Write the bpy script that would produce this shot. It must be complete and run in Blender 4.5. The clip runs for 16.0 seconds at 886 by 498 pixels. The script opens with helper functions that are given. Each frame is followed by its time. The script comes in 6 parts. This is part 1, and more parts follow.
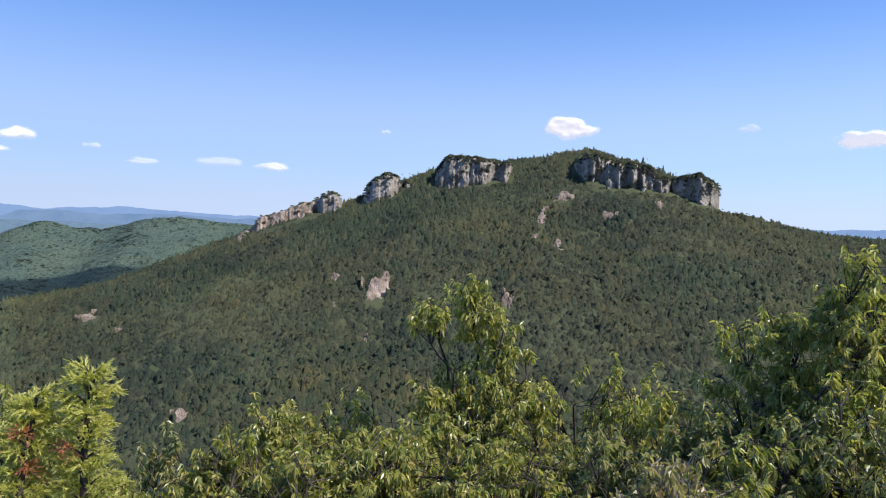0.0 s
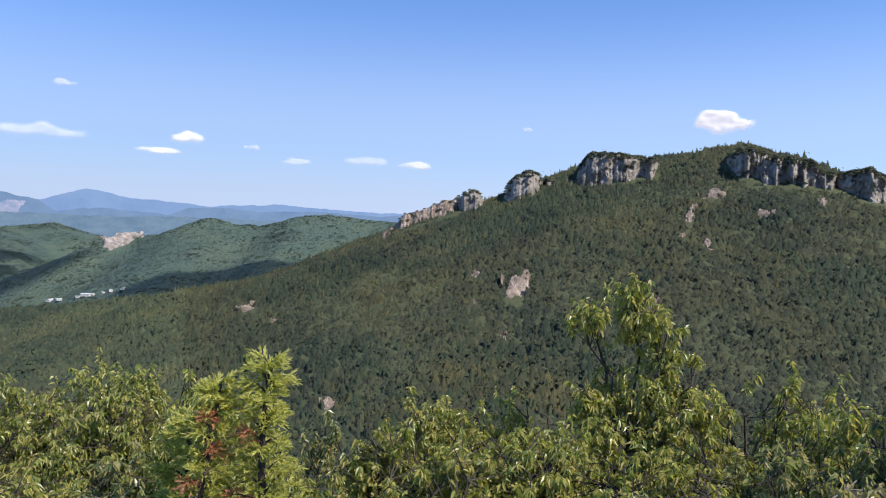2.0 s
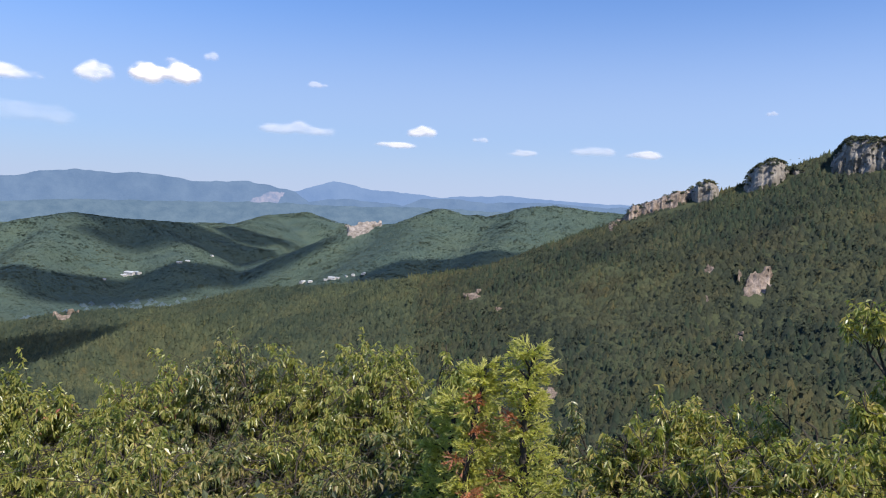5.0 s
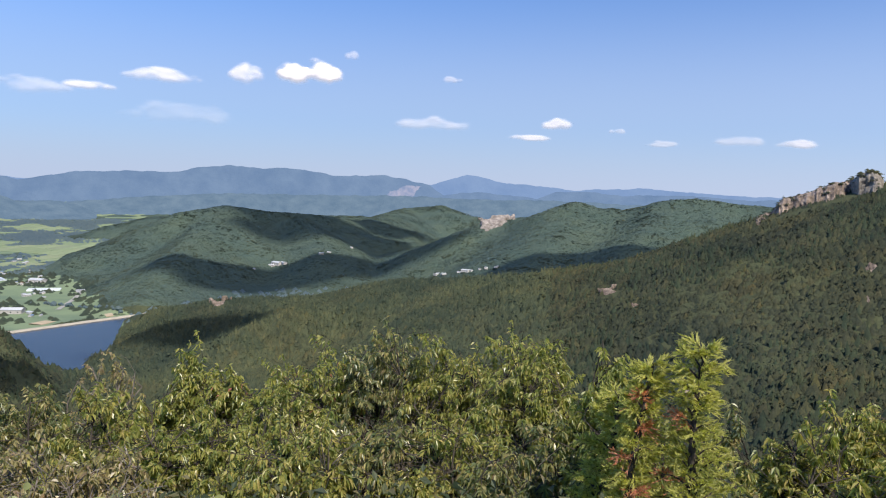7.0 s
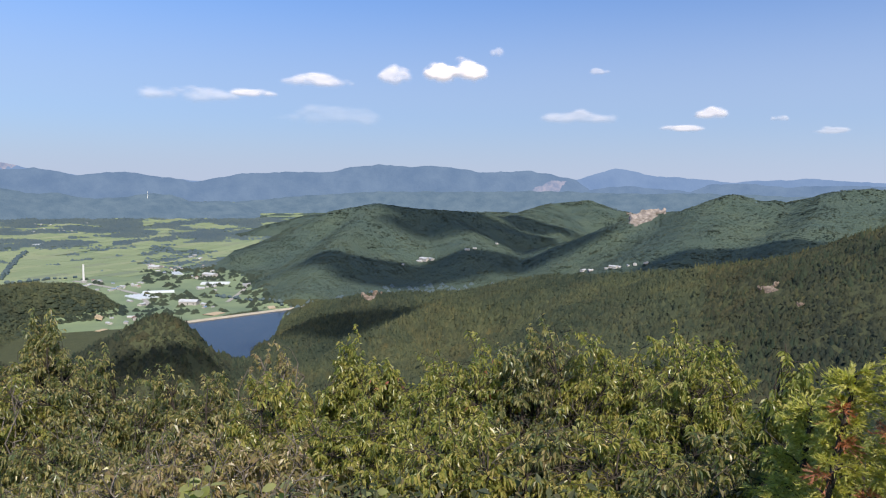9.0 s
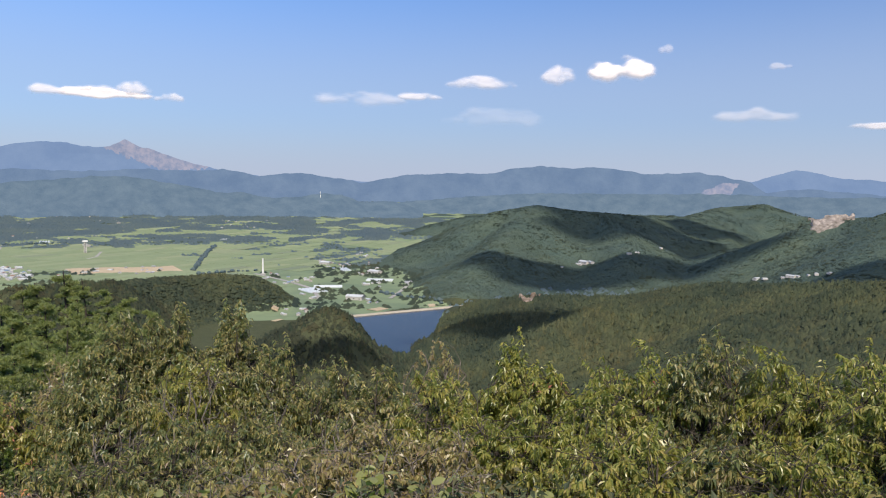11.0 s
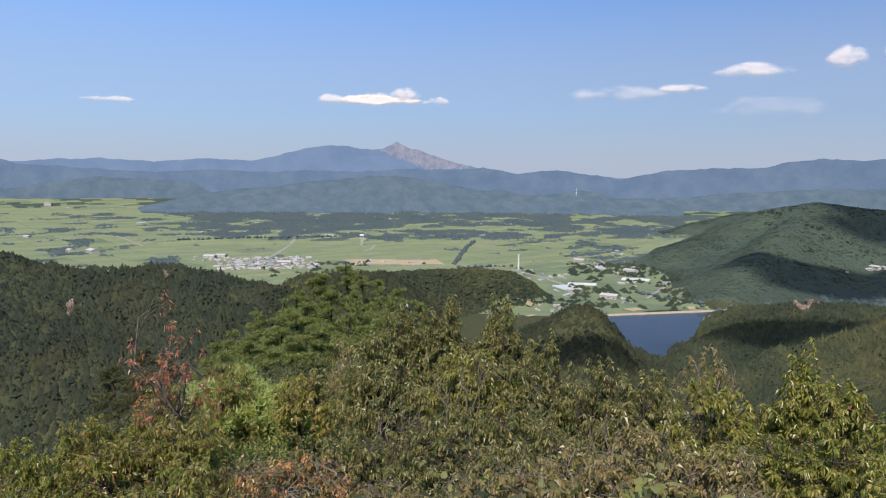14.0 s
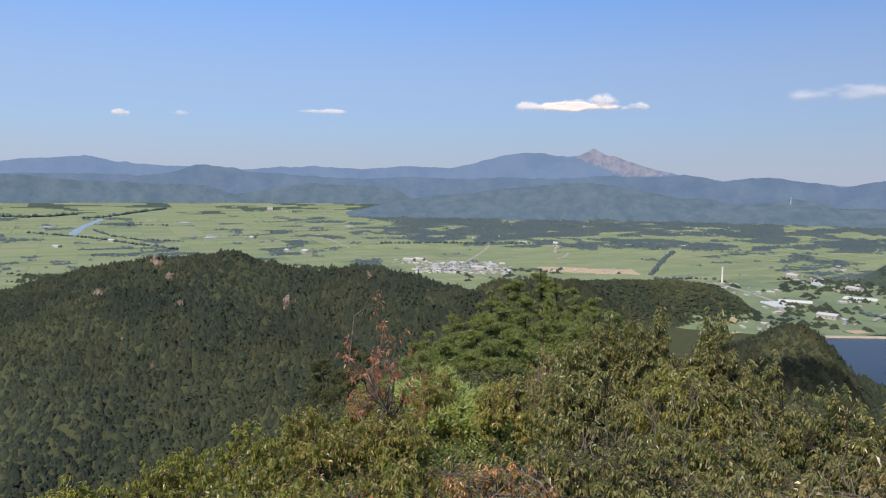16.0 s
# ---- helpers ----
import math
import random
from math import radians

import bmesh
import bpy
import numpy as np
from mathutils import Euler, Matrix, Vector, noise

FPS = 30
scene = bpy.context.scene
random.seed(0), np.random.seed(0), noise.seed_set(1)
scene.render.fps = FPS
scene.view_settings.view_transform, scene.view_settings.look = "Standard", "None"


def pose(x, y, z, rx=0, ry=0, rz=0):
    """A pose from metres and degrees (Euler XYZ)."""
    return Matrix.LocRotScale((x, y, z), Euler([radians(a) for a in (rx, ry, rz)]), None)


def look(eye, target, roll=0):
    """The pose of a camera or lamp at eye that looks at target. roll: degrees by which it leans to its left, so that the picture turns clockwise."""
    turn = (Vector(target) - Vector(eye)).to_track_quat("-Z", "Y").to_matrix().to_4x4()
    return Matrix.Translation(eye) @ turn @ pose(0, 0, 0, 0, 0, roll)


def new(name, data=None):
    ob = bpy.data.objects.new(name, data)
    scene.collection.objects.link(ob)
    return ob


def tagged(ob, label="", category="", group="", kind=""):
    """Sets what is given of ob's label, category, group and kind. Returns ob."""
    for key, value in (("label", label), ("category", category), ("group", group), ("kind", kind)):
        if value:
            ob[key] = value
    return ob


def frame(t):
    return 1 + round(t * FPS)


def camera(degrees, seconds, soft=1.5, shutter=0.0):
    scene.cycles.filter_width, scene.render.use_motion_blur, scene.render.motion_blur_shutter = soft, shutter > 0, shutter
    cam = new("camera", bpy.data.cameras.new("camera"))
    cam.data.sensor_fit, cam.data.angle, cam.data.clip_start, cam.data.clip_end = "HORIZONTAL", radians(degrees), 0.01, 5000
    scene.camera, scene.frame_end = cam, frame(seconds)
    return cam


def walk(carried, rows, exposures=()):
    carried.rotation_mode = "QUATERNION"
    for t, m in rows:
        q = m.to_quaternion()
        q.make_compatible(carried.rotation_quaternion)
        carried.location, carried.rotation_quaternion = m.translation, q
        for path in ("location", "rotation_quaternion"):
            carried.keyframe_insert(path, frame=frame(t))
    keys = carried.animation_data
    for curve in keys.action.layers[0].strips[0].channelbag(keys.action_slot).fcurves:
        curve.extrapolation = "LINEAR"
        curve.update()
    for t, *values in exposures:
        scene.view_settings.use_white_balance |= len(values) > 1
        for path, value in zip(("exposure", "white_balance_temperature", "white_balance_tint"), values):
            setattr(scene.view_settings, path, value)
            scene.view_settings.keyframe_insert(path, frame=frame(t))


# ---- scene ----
EYE = 1.6
cam = camera(62.0, 16.0, soft=1.12)
# seconds, east, north, up from the first eye, yaw, pitch, lean
PATH = [
    (0.0, 0.025, -0.098, 0.009, 0.05, -1.72, -1.51),
    (0.5, -0.008, -0.078, 0.010, 2.79, -1.84, -1.55),
    (1.0, -0.044, -0.055, 0.005, 5.50, -1.94, -1.63),
    (1.5, -0.084, -0.032, -0.001, 8.22, -2.04, -1.66),
    (2.0, -0.118, -0.019, -0.004, 10.92, -2.18, -1.71),
    (2.5, -0.153, -0.019, -0.006, 13.85, -2.33, -1.83),
    (3.0, -0.195, -0.027, -0.011, 16.79, -2.49, -1.94),
    (3.5, -0.237, -0.036, -0.019, 19.73, -2.66, -1.98),
    (4.0, -0.266, -0.038, -0.017, 22.75, -2.91, -2.00),
    (6.5, -0.345, -0.244, 0.010, 35.99, -4.09, -1.83),
    (7.0, -0.398, -0.253, 0.001, 38.61, -4.28, -1.77),
    (7.5, -0.462, -0.265, -0.010, 41.19, -4.44, -1.57),
    (8.0, -0.514, -0.263, -0.011, 43.87, -4.63, -1.37),
    (8.5, -0.543, -0.244, -0.010, 46.68, -4.77, -0.95),
    (9.0, -0.558, -0.230, -0.012, 49.82, -4.84, -0.73),
    (11.5, -0.562, -0.362, 0.012, 65.22, -4.97, -1.18),
    (12.0, -0.569, -0.389, 0.014, 68.27, -5.06, -1.23),
    (12.5, -0.579, -0.412, 0.012, 71.44, -5.17, -1.17),
    (13.0, -0.598, -0.431, 0.011, 74.74, -5.29, -1.06),
    (13.5, -0.627, -0.455, 0.009, 78.19, -5.40, -0.75),
    (14.0, -0.663, -0.488, 0.004, 81.82, -5.39, -0.48),
    (14.5, -0.699, -0.518, 0.004, 85.60, -5.34, -0.32),
    (15.0, -0.734, -0.556, 0.006, 89.34, -5.22, -0.27),
    (15.5, -0.766, -0.614, 0.003, 93.00, -5.11, -0.39),
    (16.0, -0.790, -0.665, -0.011, 96.82, -4.98, -0.64),
]
walk(cam, [(t, pose(x, y, EYE + z, 90 + pitch, lean, yaw)) for t, x, y, z, yaw, pitch, lean in PATH],
     [(0.0, 0.62, 6450, 10), (4.0, 0.50, 6500, 10), (7.0, 0.42, 6700, 10), (9.0, 0.36, 6900, 10), (12.5, 0.22, 7100, 11), (16.0, 0.14, 7150, 11)])

# ---------------------------------------------------------------- light
SUN_AZ, SUN_EL = -114.0, 49.0
world = bpy.data.worlds.new("sky")
scene.world = world
world.use_nodes = True
wt = world.node_tree
wt.nodes.clear()
sky = wt.nodes.new("ShaderNodeTexSky")
sky.sky_type = "NISHITA"
sky.sun_disc = False
sky.sun_elevation = radians(SUN_EL)
sky.sun_rotation = radians(SUN_AZ)
sky.altitude = 300
sky.air_density = 1.0
sky.dust_density = 0.5
sky.ozone_density = 2.5
bg = wt.nodes.new("ShaderNodeBackground")
bg.inputs["Strength"].default_value = 0.085
wo = wt.nodes.new("ShaderNodeOutputWorld")
# pale haze along the horizon, thinning upward
tc = wt.nodes.new("ShaderNodeTexCoord")
sep = wt.nodes.new("ShaderNodeSeparateXYZ")
wt.links.new(tc.outputs["Generated"], sep.inputs[0])
hz = wt.nodes.new("ShaderNodeValToRGB")
hz.color_ramp.interpolation = "EASE"
hz.color_ramp.elements.new(0.10)
hz.color_ramp.elements.new(0.30)
for e_, (p_, v_) in zip(hz.color_ramp.elements, ((0.0, 0.97), (0.10, 0.66), (0.30, 0.20), (0.75, 0.0))):
    e_.position, e_.color = p_, (v_, v_, v_, 1)
wt.links.new(sep.outputs[2], hz.inputs[0])
deep = wt.nodes.new("ShaderNodeMixRGB")
deep.blend_type = "MULTIPLY"
deep.inputs[0].default_value = 1.0
deep.inputs[2].default_value = (0.32, 0.815, 1.44, 1)
wt.links.new(sky.outputs[0], deep.inputs[1])
hazy = wt.nodes.new("ShaderNodeMixRGB")
side_dot = wt.nodes.new("ShaderNodeVectorMath")
side_dot.operation = "DOT_PRODUCT"
side_dot.inputs[1].default_value = (-math.sin(radians(SUN_AZ)), math.cos(radians(SUN_AZ)), 0)
wt.links.new(tc.outputs["Generated"], side_dot.inputs[0])
sunward = wt.nodes.new("ShaderNodeMapRange")
sunward.inputs["From Min"].default_value = -1.0
sunward.inputs["To Min"].default_value = 0.96
sunward.inputs["To Max"].default_value = 1.20
wt.links.new(side_dot.outputs["Value"], sunward.inputs["Value"])
glare = wt.nodes.new("ShaderNodeVectorMath")
glare.operation = "SCALE"
glare.inputs[0].default_value = (4.62, 5.46, 7.40)
wt.links.new(sunward.outputs[0], glare.inputs["Scale"])
wt.links.new(glare.outputs[0], hazy.inputs[2])
wt.links.new(hz.outputs[0], hazy.inputs[0])
wt.links.new(deep.outputs[0], hazy.inputs[1])
wt.links.new(hazy.outputs[0], bg.inputs[0])
wt.links.new(bg.outputs[0], wo.inputs[0])


def toward(az, el):
    a, e = radians(az), radians(el)
    return Vector((-math.sin(a) * math.cos(e), math.cos(a) * math.cos(e), math.sin(e)))


SUN = toward(SUN_AZ, SUN_EL)
sun = new("sun", bpy.data.lights.new("sun", "SUN"))
sun.data.energy = 5.0
sun.data.angle = radians(0.6)
sun.data.color = (1.0, 0.95, 0.87)
sun.matrix_world = look(SUN * 100, (0, 0, 0))


# ---------------------------------------------------------------- materials
class Mat:
    """A node material with a principled surface and short ways to add nodes."""

    def __init__(self, name, rough=0.8, spec=0.3):
        self.m = bpy.data.materials.new(name)
        self.m.use_nodes = True
        self.t = self.m.node_tree
        self.b = self.t.nodes["Principled BSDF"]
        self.b.inputs["Roughness"].default_value = rough
        self.b.inputs["Specular IOR Level"].default_value = spec
        self.geo = None

    def node(self, kind, **sets):
        n = self.t.nodes.new("ShaderNode" + kind)
        for k, v in sets.items():
            setattr(n, k, v)
        return n

    def link(self, a, b):
        self.t.links.new(a, b)

    def where(self):
        return self.node("NewGeometry").outputs["Position"]

    def noise(self, scale, detail=4.0, rough=0.6, vec=None, stretch=None):
        n = self.node("TexNoise")
        n.inputs["Scale"].default_value = scale
        n.inputs["Detail"].default_value = detail
        n.inputs["Roughness"].default_value = rough
        v = vec or self.where()
        if stretch:
            mp = self.node("Mapping")
            mp.inputs["Scale"].default_value = stretch
            self.link(v, mp.inputs[0])
            v = mp.outputs[0]
        self.link(v, n.inputs["Vector"])
        return n.outputs["Fac"]

    def ramp(self, fac, *stops):
        r = self.node("ValToRGB")
        e = r.color_ramp.elements
        while len(e) < len(stops):
            e.new(0.5)
        for el, (p, c) in zip(e, stops):
            el.position, el.color = p, (*c, 1)
        self.link(fac, r.inputs[0])
        return r.outputs[0]

    def mix(self, fac, a, b, how="MIX"):
        n = self.node("MixRGB", blend_type=how)
        for i, v in enumerate((fac, a, b)):
            if hasattr(v, "links"):
                self.link(v, n.inputs[i])
            else:
                n.inputs[i].default_value = v if i == 0 else (*v, 1)
        return n.outputs[0]

    def island(self):
        return self.node("NewGeometry").outputs["Random Per Island"]

    def random(self):
        return self.node("ObjectInfo").outputs["Random"]

    def colour(self, out):
        if hasattr(out, "links"):
            self.link(out, self.b.inputs["Base Color"])
        else:
            self.b.inputs["Base Color"].default_value = (*out, 1)
        return self

    def bump(self, height, strength=0.5, distance=0.1):
        n = self.node("Bump")
        n.inputs["Strength"].default_value = strength
        n.inputs["Distance"].default_value = distance
        self.link(height, n.inputs["Height"])
        self.link(n.outputs[0], self.b.inputs["Normal"])
        return self


def forest_mat(name, dark, mid, light, bump_scale=1.2, autumn=0.0, tone=0.42):
    k = Mat(name, 0.9, 0.15)
    c = k.ramp(k.island(), (0.0, dark), (0.5, mid), (0.96 - autumn, light), (1.0, tuple(0.5 * (q + w_) for q, w_ in zip(light, (0.115, 0.105, 0.050)))))
    c = k.mix(0.55 if tone > 0.3 else 0.2, c, k.ramp(k.noise(bump_scale, 3), (0.3, (0.55, 0.6, 0.55)), (0.7, (1.2, 1.17, 1.1))), "MULTIPLY")
    c = k.mix(0.5, c, k.ramp(k.noise(0.012, 3), (0.36, (0.52, 0.60, 0.66)), (0.64, (1.34, 1.24, 1.02))), "MULTIPLY")
    c = k.mix(0.6, c, k.ramp(k.noise(0.0045, 3), (0.38, (0.70, 0.80, 0.92)), (0.62, (1.22, 1.16, 1.0))), "MULTIPLY")
    c = k.mix(0.55, c, k.ramp(k.noise(0.021, 3), (0.50, (0.98, 0.98, 0.98)), (0.68, (1.28, 1.02, 0.92))), "MULTIPLY")
    c = k.mix(tone, c, k.ramp(k.noise(0.11, 2), (0.36, (0.66, 0.70, 0.74)), (0.66, (1.28, 1.24, 1.12))), "MULTIPLY")
    k.colour(c).bump(k.noise(bump_scale, 3), 0.6, 1.0)
    trn, mx = k.node("BsdfTranslucent"), k.node("MixShader")
    k.link(c, trn.inputs[0])
    mx.inputs[0].default_value = 0.46
    k.link(k.b.outputs[0], mx.inputs[1])
    k.link(trn.outputs[0], mx.inputs[2])
    k.link(mx.outputs[0], k.t.nodes["Material Output"].inputs[0])
    return k.m


M_FOREST = forest_mat("oak_wood_foliage", (0.060, 0.073, 0.056), (0.079, 0.090, 0.064), (0.101, 0.107, 0.069), 0.5)
M_PINEWOOD = forest_mat("pine_wood_foliage", (0.052, 0.074, 0.056), (0.067, 0.090, 0.063), (0.086, 0.104, 0.067), 0.6)
# blue-grey air haze is put into the foliage colour of far groves
k = Mat("hazed_wood_foliage", 0.95, 0.05)
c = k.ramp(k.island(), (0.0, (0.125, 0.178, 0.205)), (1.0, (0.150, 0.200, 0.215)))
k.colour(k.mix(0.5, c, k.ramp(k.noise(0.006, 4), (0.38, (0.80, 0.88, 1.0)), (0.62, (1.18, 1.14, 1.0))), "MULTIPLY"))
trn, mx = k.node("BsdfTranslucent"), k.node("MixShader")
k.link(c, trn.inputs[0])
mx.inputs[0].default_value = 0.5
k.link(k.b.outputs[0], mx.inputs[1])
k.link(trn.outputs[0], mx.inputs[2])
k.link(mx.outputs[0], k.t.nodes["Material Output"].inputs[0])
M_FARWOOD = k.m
# M_FOREST greens lifted by a third: stronger light and haze put into colour
M_BRIGHTWOOD = forest_mat("brightened_oak_wood_foliage", (0.076, 0.098, 0.072), (0.098, 0.120, 0.082), (0.122, 0.138, 0.088), 0.5)
M_DARKWOOD = forest_mat("shaded_pine_wood_foliage", (0.060, 0.079, 0.066), (0.073, 0.092, 0.072), (0.091, 0.106, 0.077), 0.6)
# paler, bluer greens: distance haze in the colour of hills and village groves
M_HILLWOOD = forest_mat("hazed_hill_foliage", (0.065, 0.089, 0.072), (0.070, 0.094, 0.074), (0.077, 0.099, 0.075), 0.2, tone=0.15)

k = Mat("woodland_floor", 0.95, 0.1)
c = k.ramp(k.noise(0.08, 5), (0.3, (0.052, 0.060, 0.034)), (0.6, (0.064, 0.072, 0.038)), (0.8, (0.078, 0.078, 0.042)))
k.colour(c).bump(k.noise(0.6, 5), 0.8, 1.0)
M_FLOOR = k.m

# the far floor's bluish tint is air haze painted in
k = Mat("hazed_woodland_floor", 0.95, 0.1)
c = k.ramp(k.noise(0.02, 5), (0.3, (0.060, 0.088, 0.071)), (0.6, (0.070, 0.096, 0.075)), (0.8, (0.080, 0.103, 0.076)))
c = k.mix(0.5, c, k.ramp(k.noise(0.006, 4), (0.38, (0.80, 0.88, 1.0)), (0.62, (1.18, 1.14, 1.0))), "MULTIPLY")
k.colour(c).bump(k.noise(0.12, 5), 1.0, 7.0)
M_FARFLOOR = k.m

k = Mat("rice_plain", 0.9, 0.15)
c = k.ramp(k.noise(0.006, 5), (0.35, (0.118, 0.160, 0.102)), (0.5, (0.163, 0.210, 0.120)), (0.65, (0.186, 0.234, 0.130)))
k.colour(c).bump(k.noise(0.2, 3), 0.3, 0.5)
M_PLAIN = k.m

k = Mat("rice_paddy", 0.9, 0.15)
c = k.ramp(k.island(), (0.0, (0.172, 0.214, 0.120)), (0.6, (0.200, 0.242, 0.138)), (0.88, (0.222, 0.250, 0.148)), (1.0, (0.150, 0.182, 0.125)))
c = k.mix(0.4, c, k.ramp(k.noise(0.05, 4), (0.3, (0.8, 0.85, 0.8)), (0.7, (1.15, 1.1, 1.0))), "MULTIPLY")
k.colour(c)
M_PADDY = k.m


def rock_mat(name, dark, mid, light, scale, stretch):
    k = Mat(name, 0.92, 0.2)
    a = k.noise(scale, 8, 0.65, stretch=stretch)
    b = k.noise(scale * 0.25, 4, 0.6)
    c = k.ramp(a, (0.30, dark), (0.50, mid), (0.68, light))
    c = k.mix(0.6, c, k.ramp(b, (0.35, (0.60, 0.58, 0.52)), (0.65, (1.15, 1.12, 1.1))), "MULTIPLY")
    k.colour(c).bump(a, 0.9, 2.5)
    return k.m


M_CLIFF = rock_mat("weathered_cliff_rock", (0.110, 0.098, 0.088), (0.215, 0.195, 0.175), (0.36, 0.325, 0.29), 0.14, (1, 1, 0.45))
M_OUTCROP = rock_mat("pale_outcrop_rock", (0.090, 0.070, 0.056), (0.200, 0.158, 0.130), (0.36, 0.295, 0.25), 0.16, (1, 1, 0.6))
M_DOME = rock_mat("pale_bald_rock", (0.12, 0.10, 0.09), (0.25, 0.22, 0.20), (0.42, 0.37, 0.34), 0.14, (1, 1, 0.5))

k = Mat("reservoir_water", 0.2, 0.10)
k.colour((0.018, 0.030, 0.045)).bump(k.noise(0.25, 4), 0.25, 0.3)
M_WATER = k.m


def plain_mat(name, col, rough=0.8, scale=0.5, vary=0.3, rnd=0.0):
    k = Mat(name, rough, 0.3)
    c = k.mix(vary, col, k.ramp(k.noise(scale, 5), (0.3, (0.45, 0.45, 0.45)), (0.7, (1.2, 1.2, 1.2))), "MULTIPLY")
    if rnd:
        c = k.mix(rnd, c, k.ramp(k.random(), (0.0, (0.5, 0.5, 0.5)), (1.0, (1.4, 1.4, 1.4))), "MULTIPLY")
    k.colour(c)
    return k.m


M_DAM = plain_mat("pale_dam_stone", (0.36, 0.32, 0.26), 0.9, 0.1)
M_SAND = plain_mat("bare_sandy_ground", (0.42, 0.33, 0.22), 0.9, 0.05)
M_RIVER = plain_mat("pale_shallow_water", (0.26, 0.34, 0.40), 0.3, 0.02)
M_ROAD = plain_mat("concrete_road", (0.30, 0.285, 0.26), 0.9, 0.1)
M_WALL = plain_mat("rendered_house_wall", (0.44, 0.42, 0.40), 0.85, 0.8, 0.25, 0.4)
M_WHITE = plain_mat("white_painted_steel", (0.66, 0.66, 0.65), 0.5, 0.3, 0.15)
M_ROOFS = [plain_mat("grey_tin_roof", (0.30, 0.31, 0.33), 0.5, 0.6), plain_mat("blue_tin_roof", (0.17, 0.25, 0.36), 0.5, 0.6),
           plain_mat("red_clay_roof", (0.26, 0.16, 0.13), 0.8, 0.6), plain_mat("pale_tin_roof", (0.46, 0.47, 0.48), 0.5, 0.6)]
k = Mat("greenhouse_film", 0.35, 0.5)
k.colour((0.46, 0.49, 0.50))
M_FILM = k.m


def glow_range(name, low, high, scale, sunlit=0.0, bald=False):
    """Far range: a backdrop with blue air haze painted into its colour, which glows like the sky in front of it."""
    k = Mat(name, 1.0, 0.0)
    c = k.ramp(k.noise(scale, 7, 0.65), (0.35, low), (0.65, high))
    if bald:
        # bare rock colours carry the same painted blue haze
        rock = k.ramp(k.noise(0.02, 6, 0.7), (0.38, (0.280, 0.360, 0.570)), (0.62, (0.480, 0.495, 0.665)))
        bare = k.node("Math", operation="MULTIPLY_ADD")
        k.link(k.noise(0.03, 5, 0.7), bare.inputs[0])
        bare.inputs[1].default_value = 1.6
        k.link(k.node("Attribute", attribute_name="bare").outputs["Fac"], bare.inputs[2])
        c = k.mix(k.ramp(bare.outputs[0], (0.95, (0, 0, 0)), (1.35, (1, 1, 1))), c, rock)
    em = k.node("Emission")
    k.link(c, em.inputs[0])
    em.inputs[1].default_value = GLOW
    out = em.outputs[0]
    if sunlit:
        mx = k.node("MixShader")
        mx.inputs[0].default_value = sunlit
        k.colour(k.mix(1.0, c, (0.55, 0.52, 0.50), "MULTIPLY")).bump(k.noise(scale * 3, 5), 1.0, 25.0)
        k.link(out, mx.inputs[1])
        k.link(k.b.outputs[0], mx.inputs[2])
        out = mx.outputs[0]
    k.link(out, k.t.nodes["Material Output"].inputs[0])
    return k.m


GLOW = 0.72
# haze blues, given off as glow: farther ranges paler
M_RANGE_FAR = glow_range("farthest_hazed_range", (0.220, 0.345, 0.610), (0.262, 0.392, 0.655), 0.006, 0.05, True)
M_RANGE_NEAR = glow_range("hazed_wooded_range", (0.172, 0.275, 0.465), (0.220, 0.330, 0.520), 0.008, 0.10, True)
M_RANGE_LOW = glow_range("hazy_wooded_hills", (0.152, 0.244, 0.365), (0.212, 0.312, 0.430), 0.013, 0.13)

def cloud_mat(name):
    k = Mat(name, 1.0, 0.0)
    tr, em, df = k.node("BsdfTransparent"), k.node("Emission"), k.node("BsdfDiffuse")
    # faint pink glow stands in for sunlight scattered inside the cloud
    em.inputs[0].default_value = (1.0, 0.93, 0.98, 1)
    em.inputs[1].default_value = 0.46
    df.inputs[0].default_value = (0.40, 0.38, 0.38, 1)
    a, b = k.node("AddShader"), k.node("MixShader")
    k.link(em.outputs[0], a.inputs[0])
    k.link(df.outputs[0], a.inputs[1])
    k.link(k.node("Attribute", attribute_name="vapour").outputs["Fac"], b.inputs[0])
    k.link(tr.outputs[0], b.inputs[1])
    k.link(a.outputs[0], b.inputs[2])
    k.link(b.outputs[0], k.t.nodes["Material Output"].inputs[0])
    return k.m


M_CLOUD = cloud_mat("glowing_cloud_vapour")


def leaf_mat(name, *cols, gloss=0.36, bright=1.25):
    cols = [(0.93 * bright * a, 0.925 * bright * b, 0.90 * bright * (c * 1.3 + 0.012)) for a, b, c in cols]
    k = Mat(name, gloss, 0.6)
    n = len(cols)
    c = k.ramp(k.island(), *[((i + 0.0) / max(1, n - 1), col) for i, col in enumerate(cols)])
    k.colour(k.mix(0.5, c, k.ramp(k.noise(3.0, 3), (0.3, (0.7, 0.72, 0.7)), (0.7, (1.25, 1.2, 1.1))), "MULTIPLY"))
    k.b.inputs["Subsurface Weight"].default_value = 0.0
    trn = k.node("BsdfTranslucent")
    k.link(k.mix(1.0, c, (1.8, 2.0, 0.9), "MULTIPLY"), trn.inputs[0])
    mx = k.node("MixShader")
    mx.inputs[0].default_value = 0.42
    k.link(k.b.outputs[0], mx.inputs[1])
    k.link(trn.outputs[0], mx.inputs[2])
    k.link(mx.outputs[0], k.t.nodes["Material Output"].inputs[0])
    return k.m


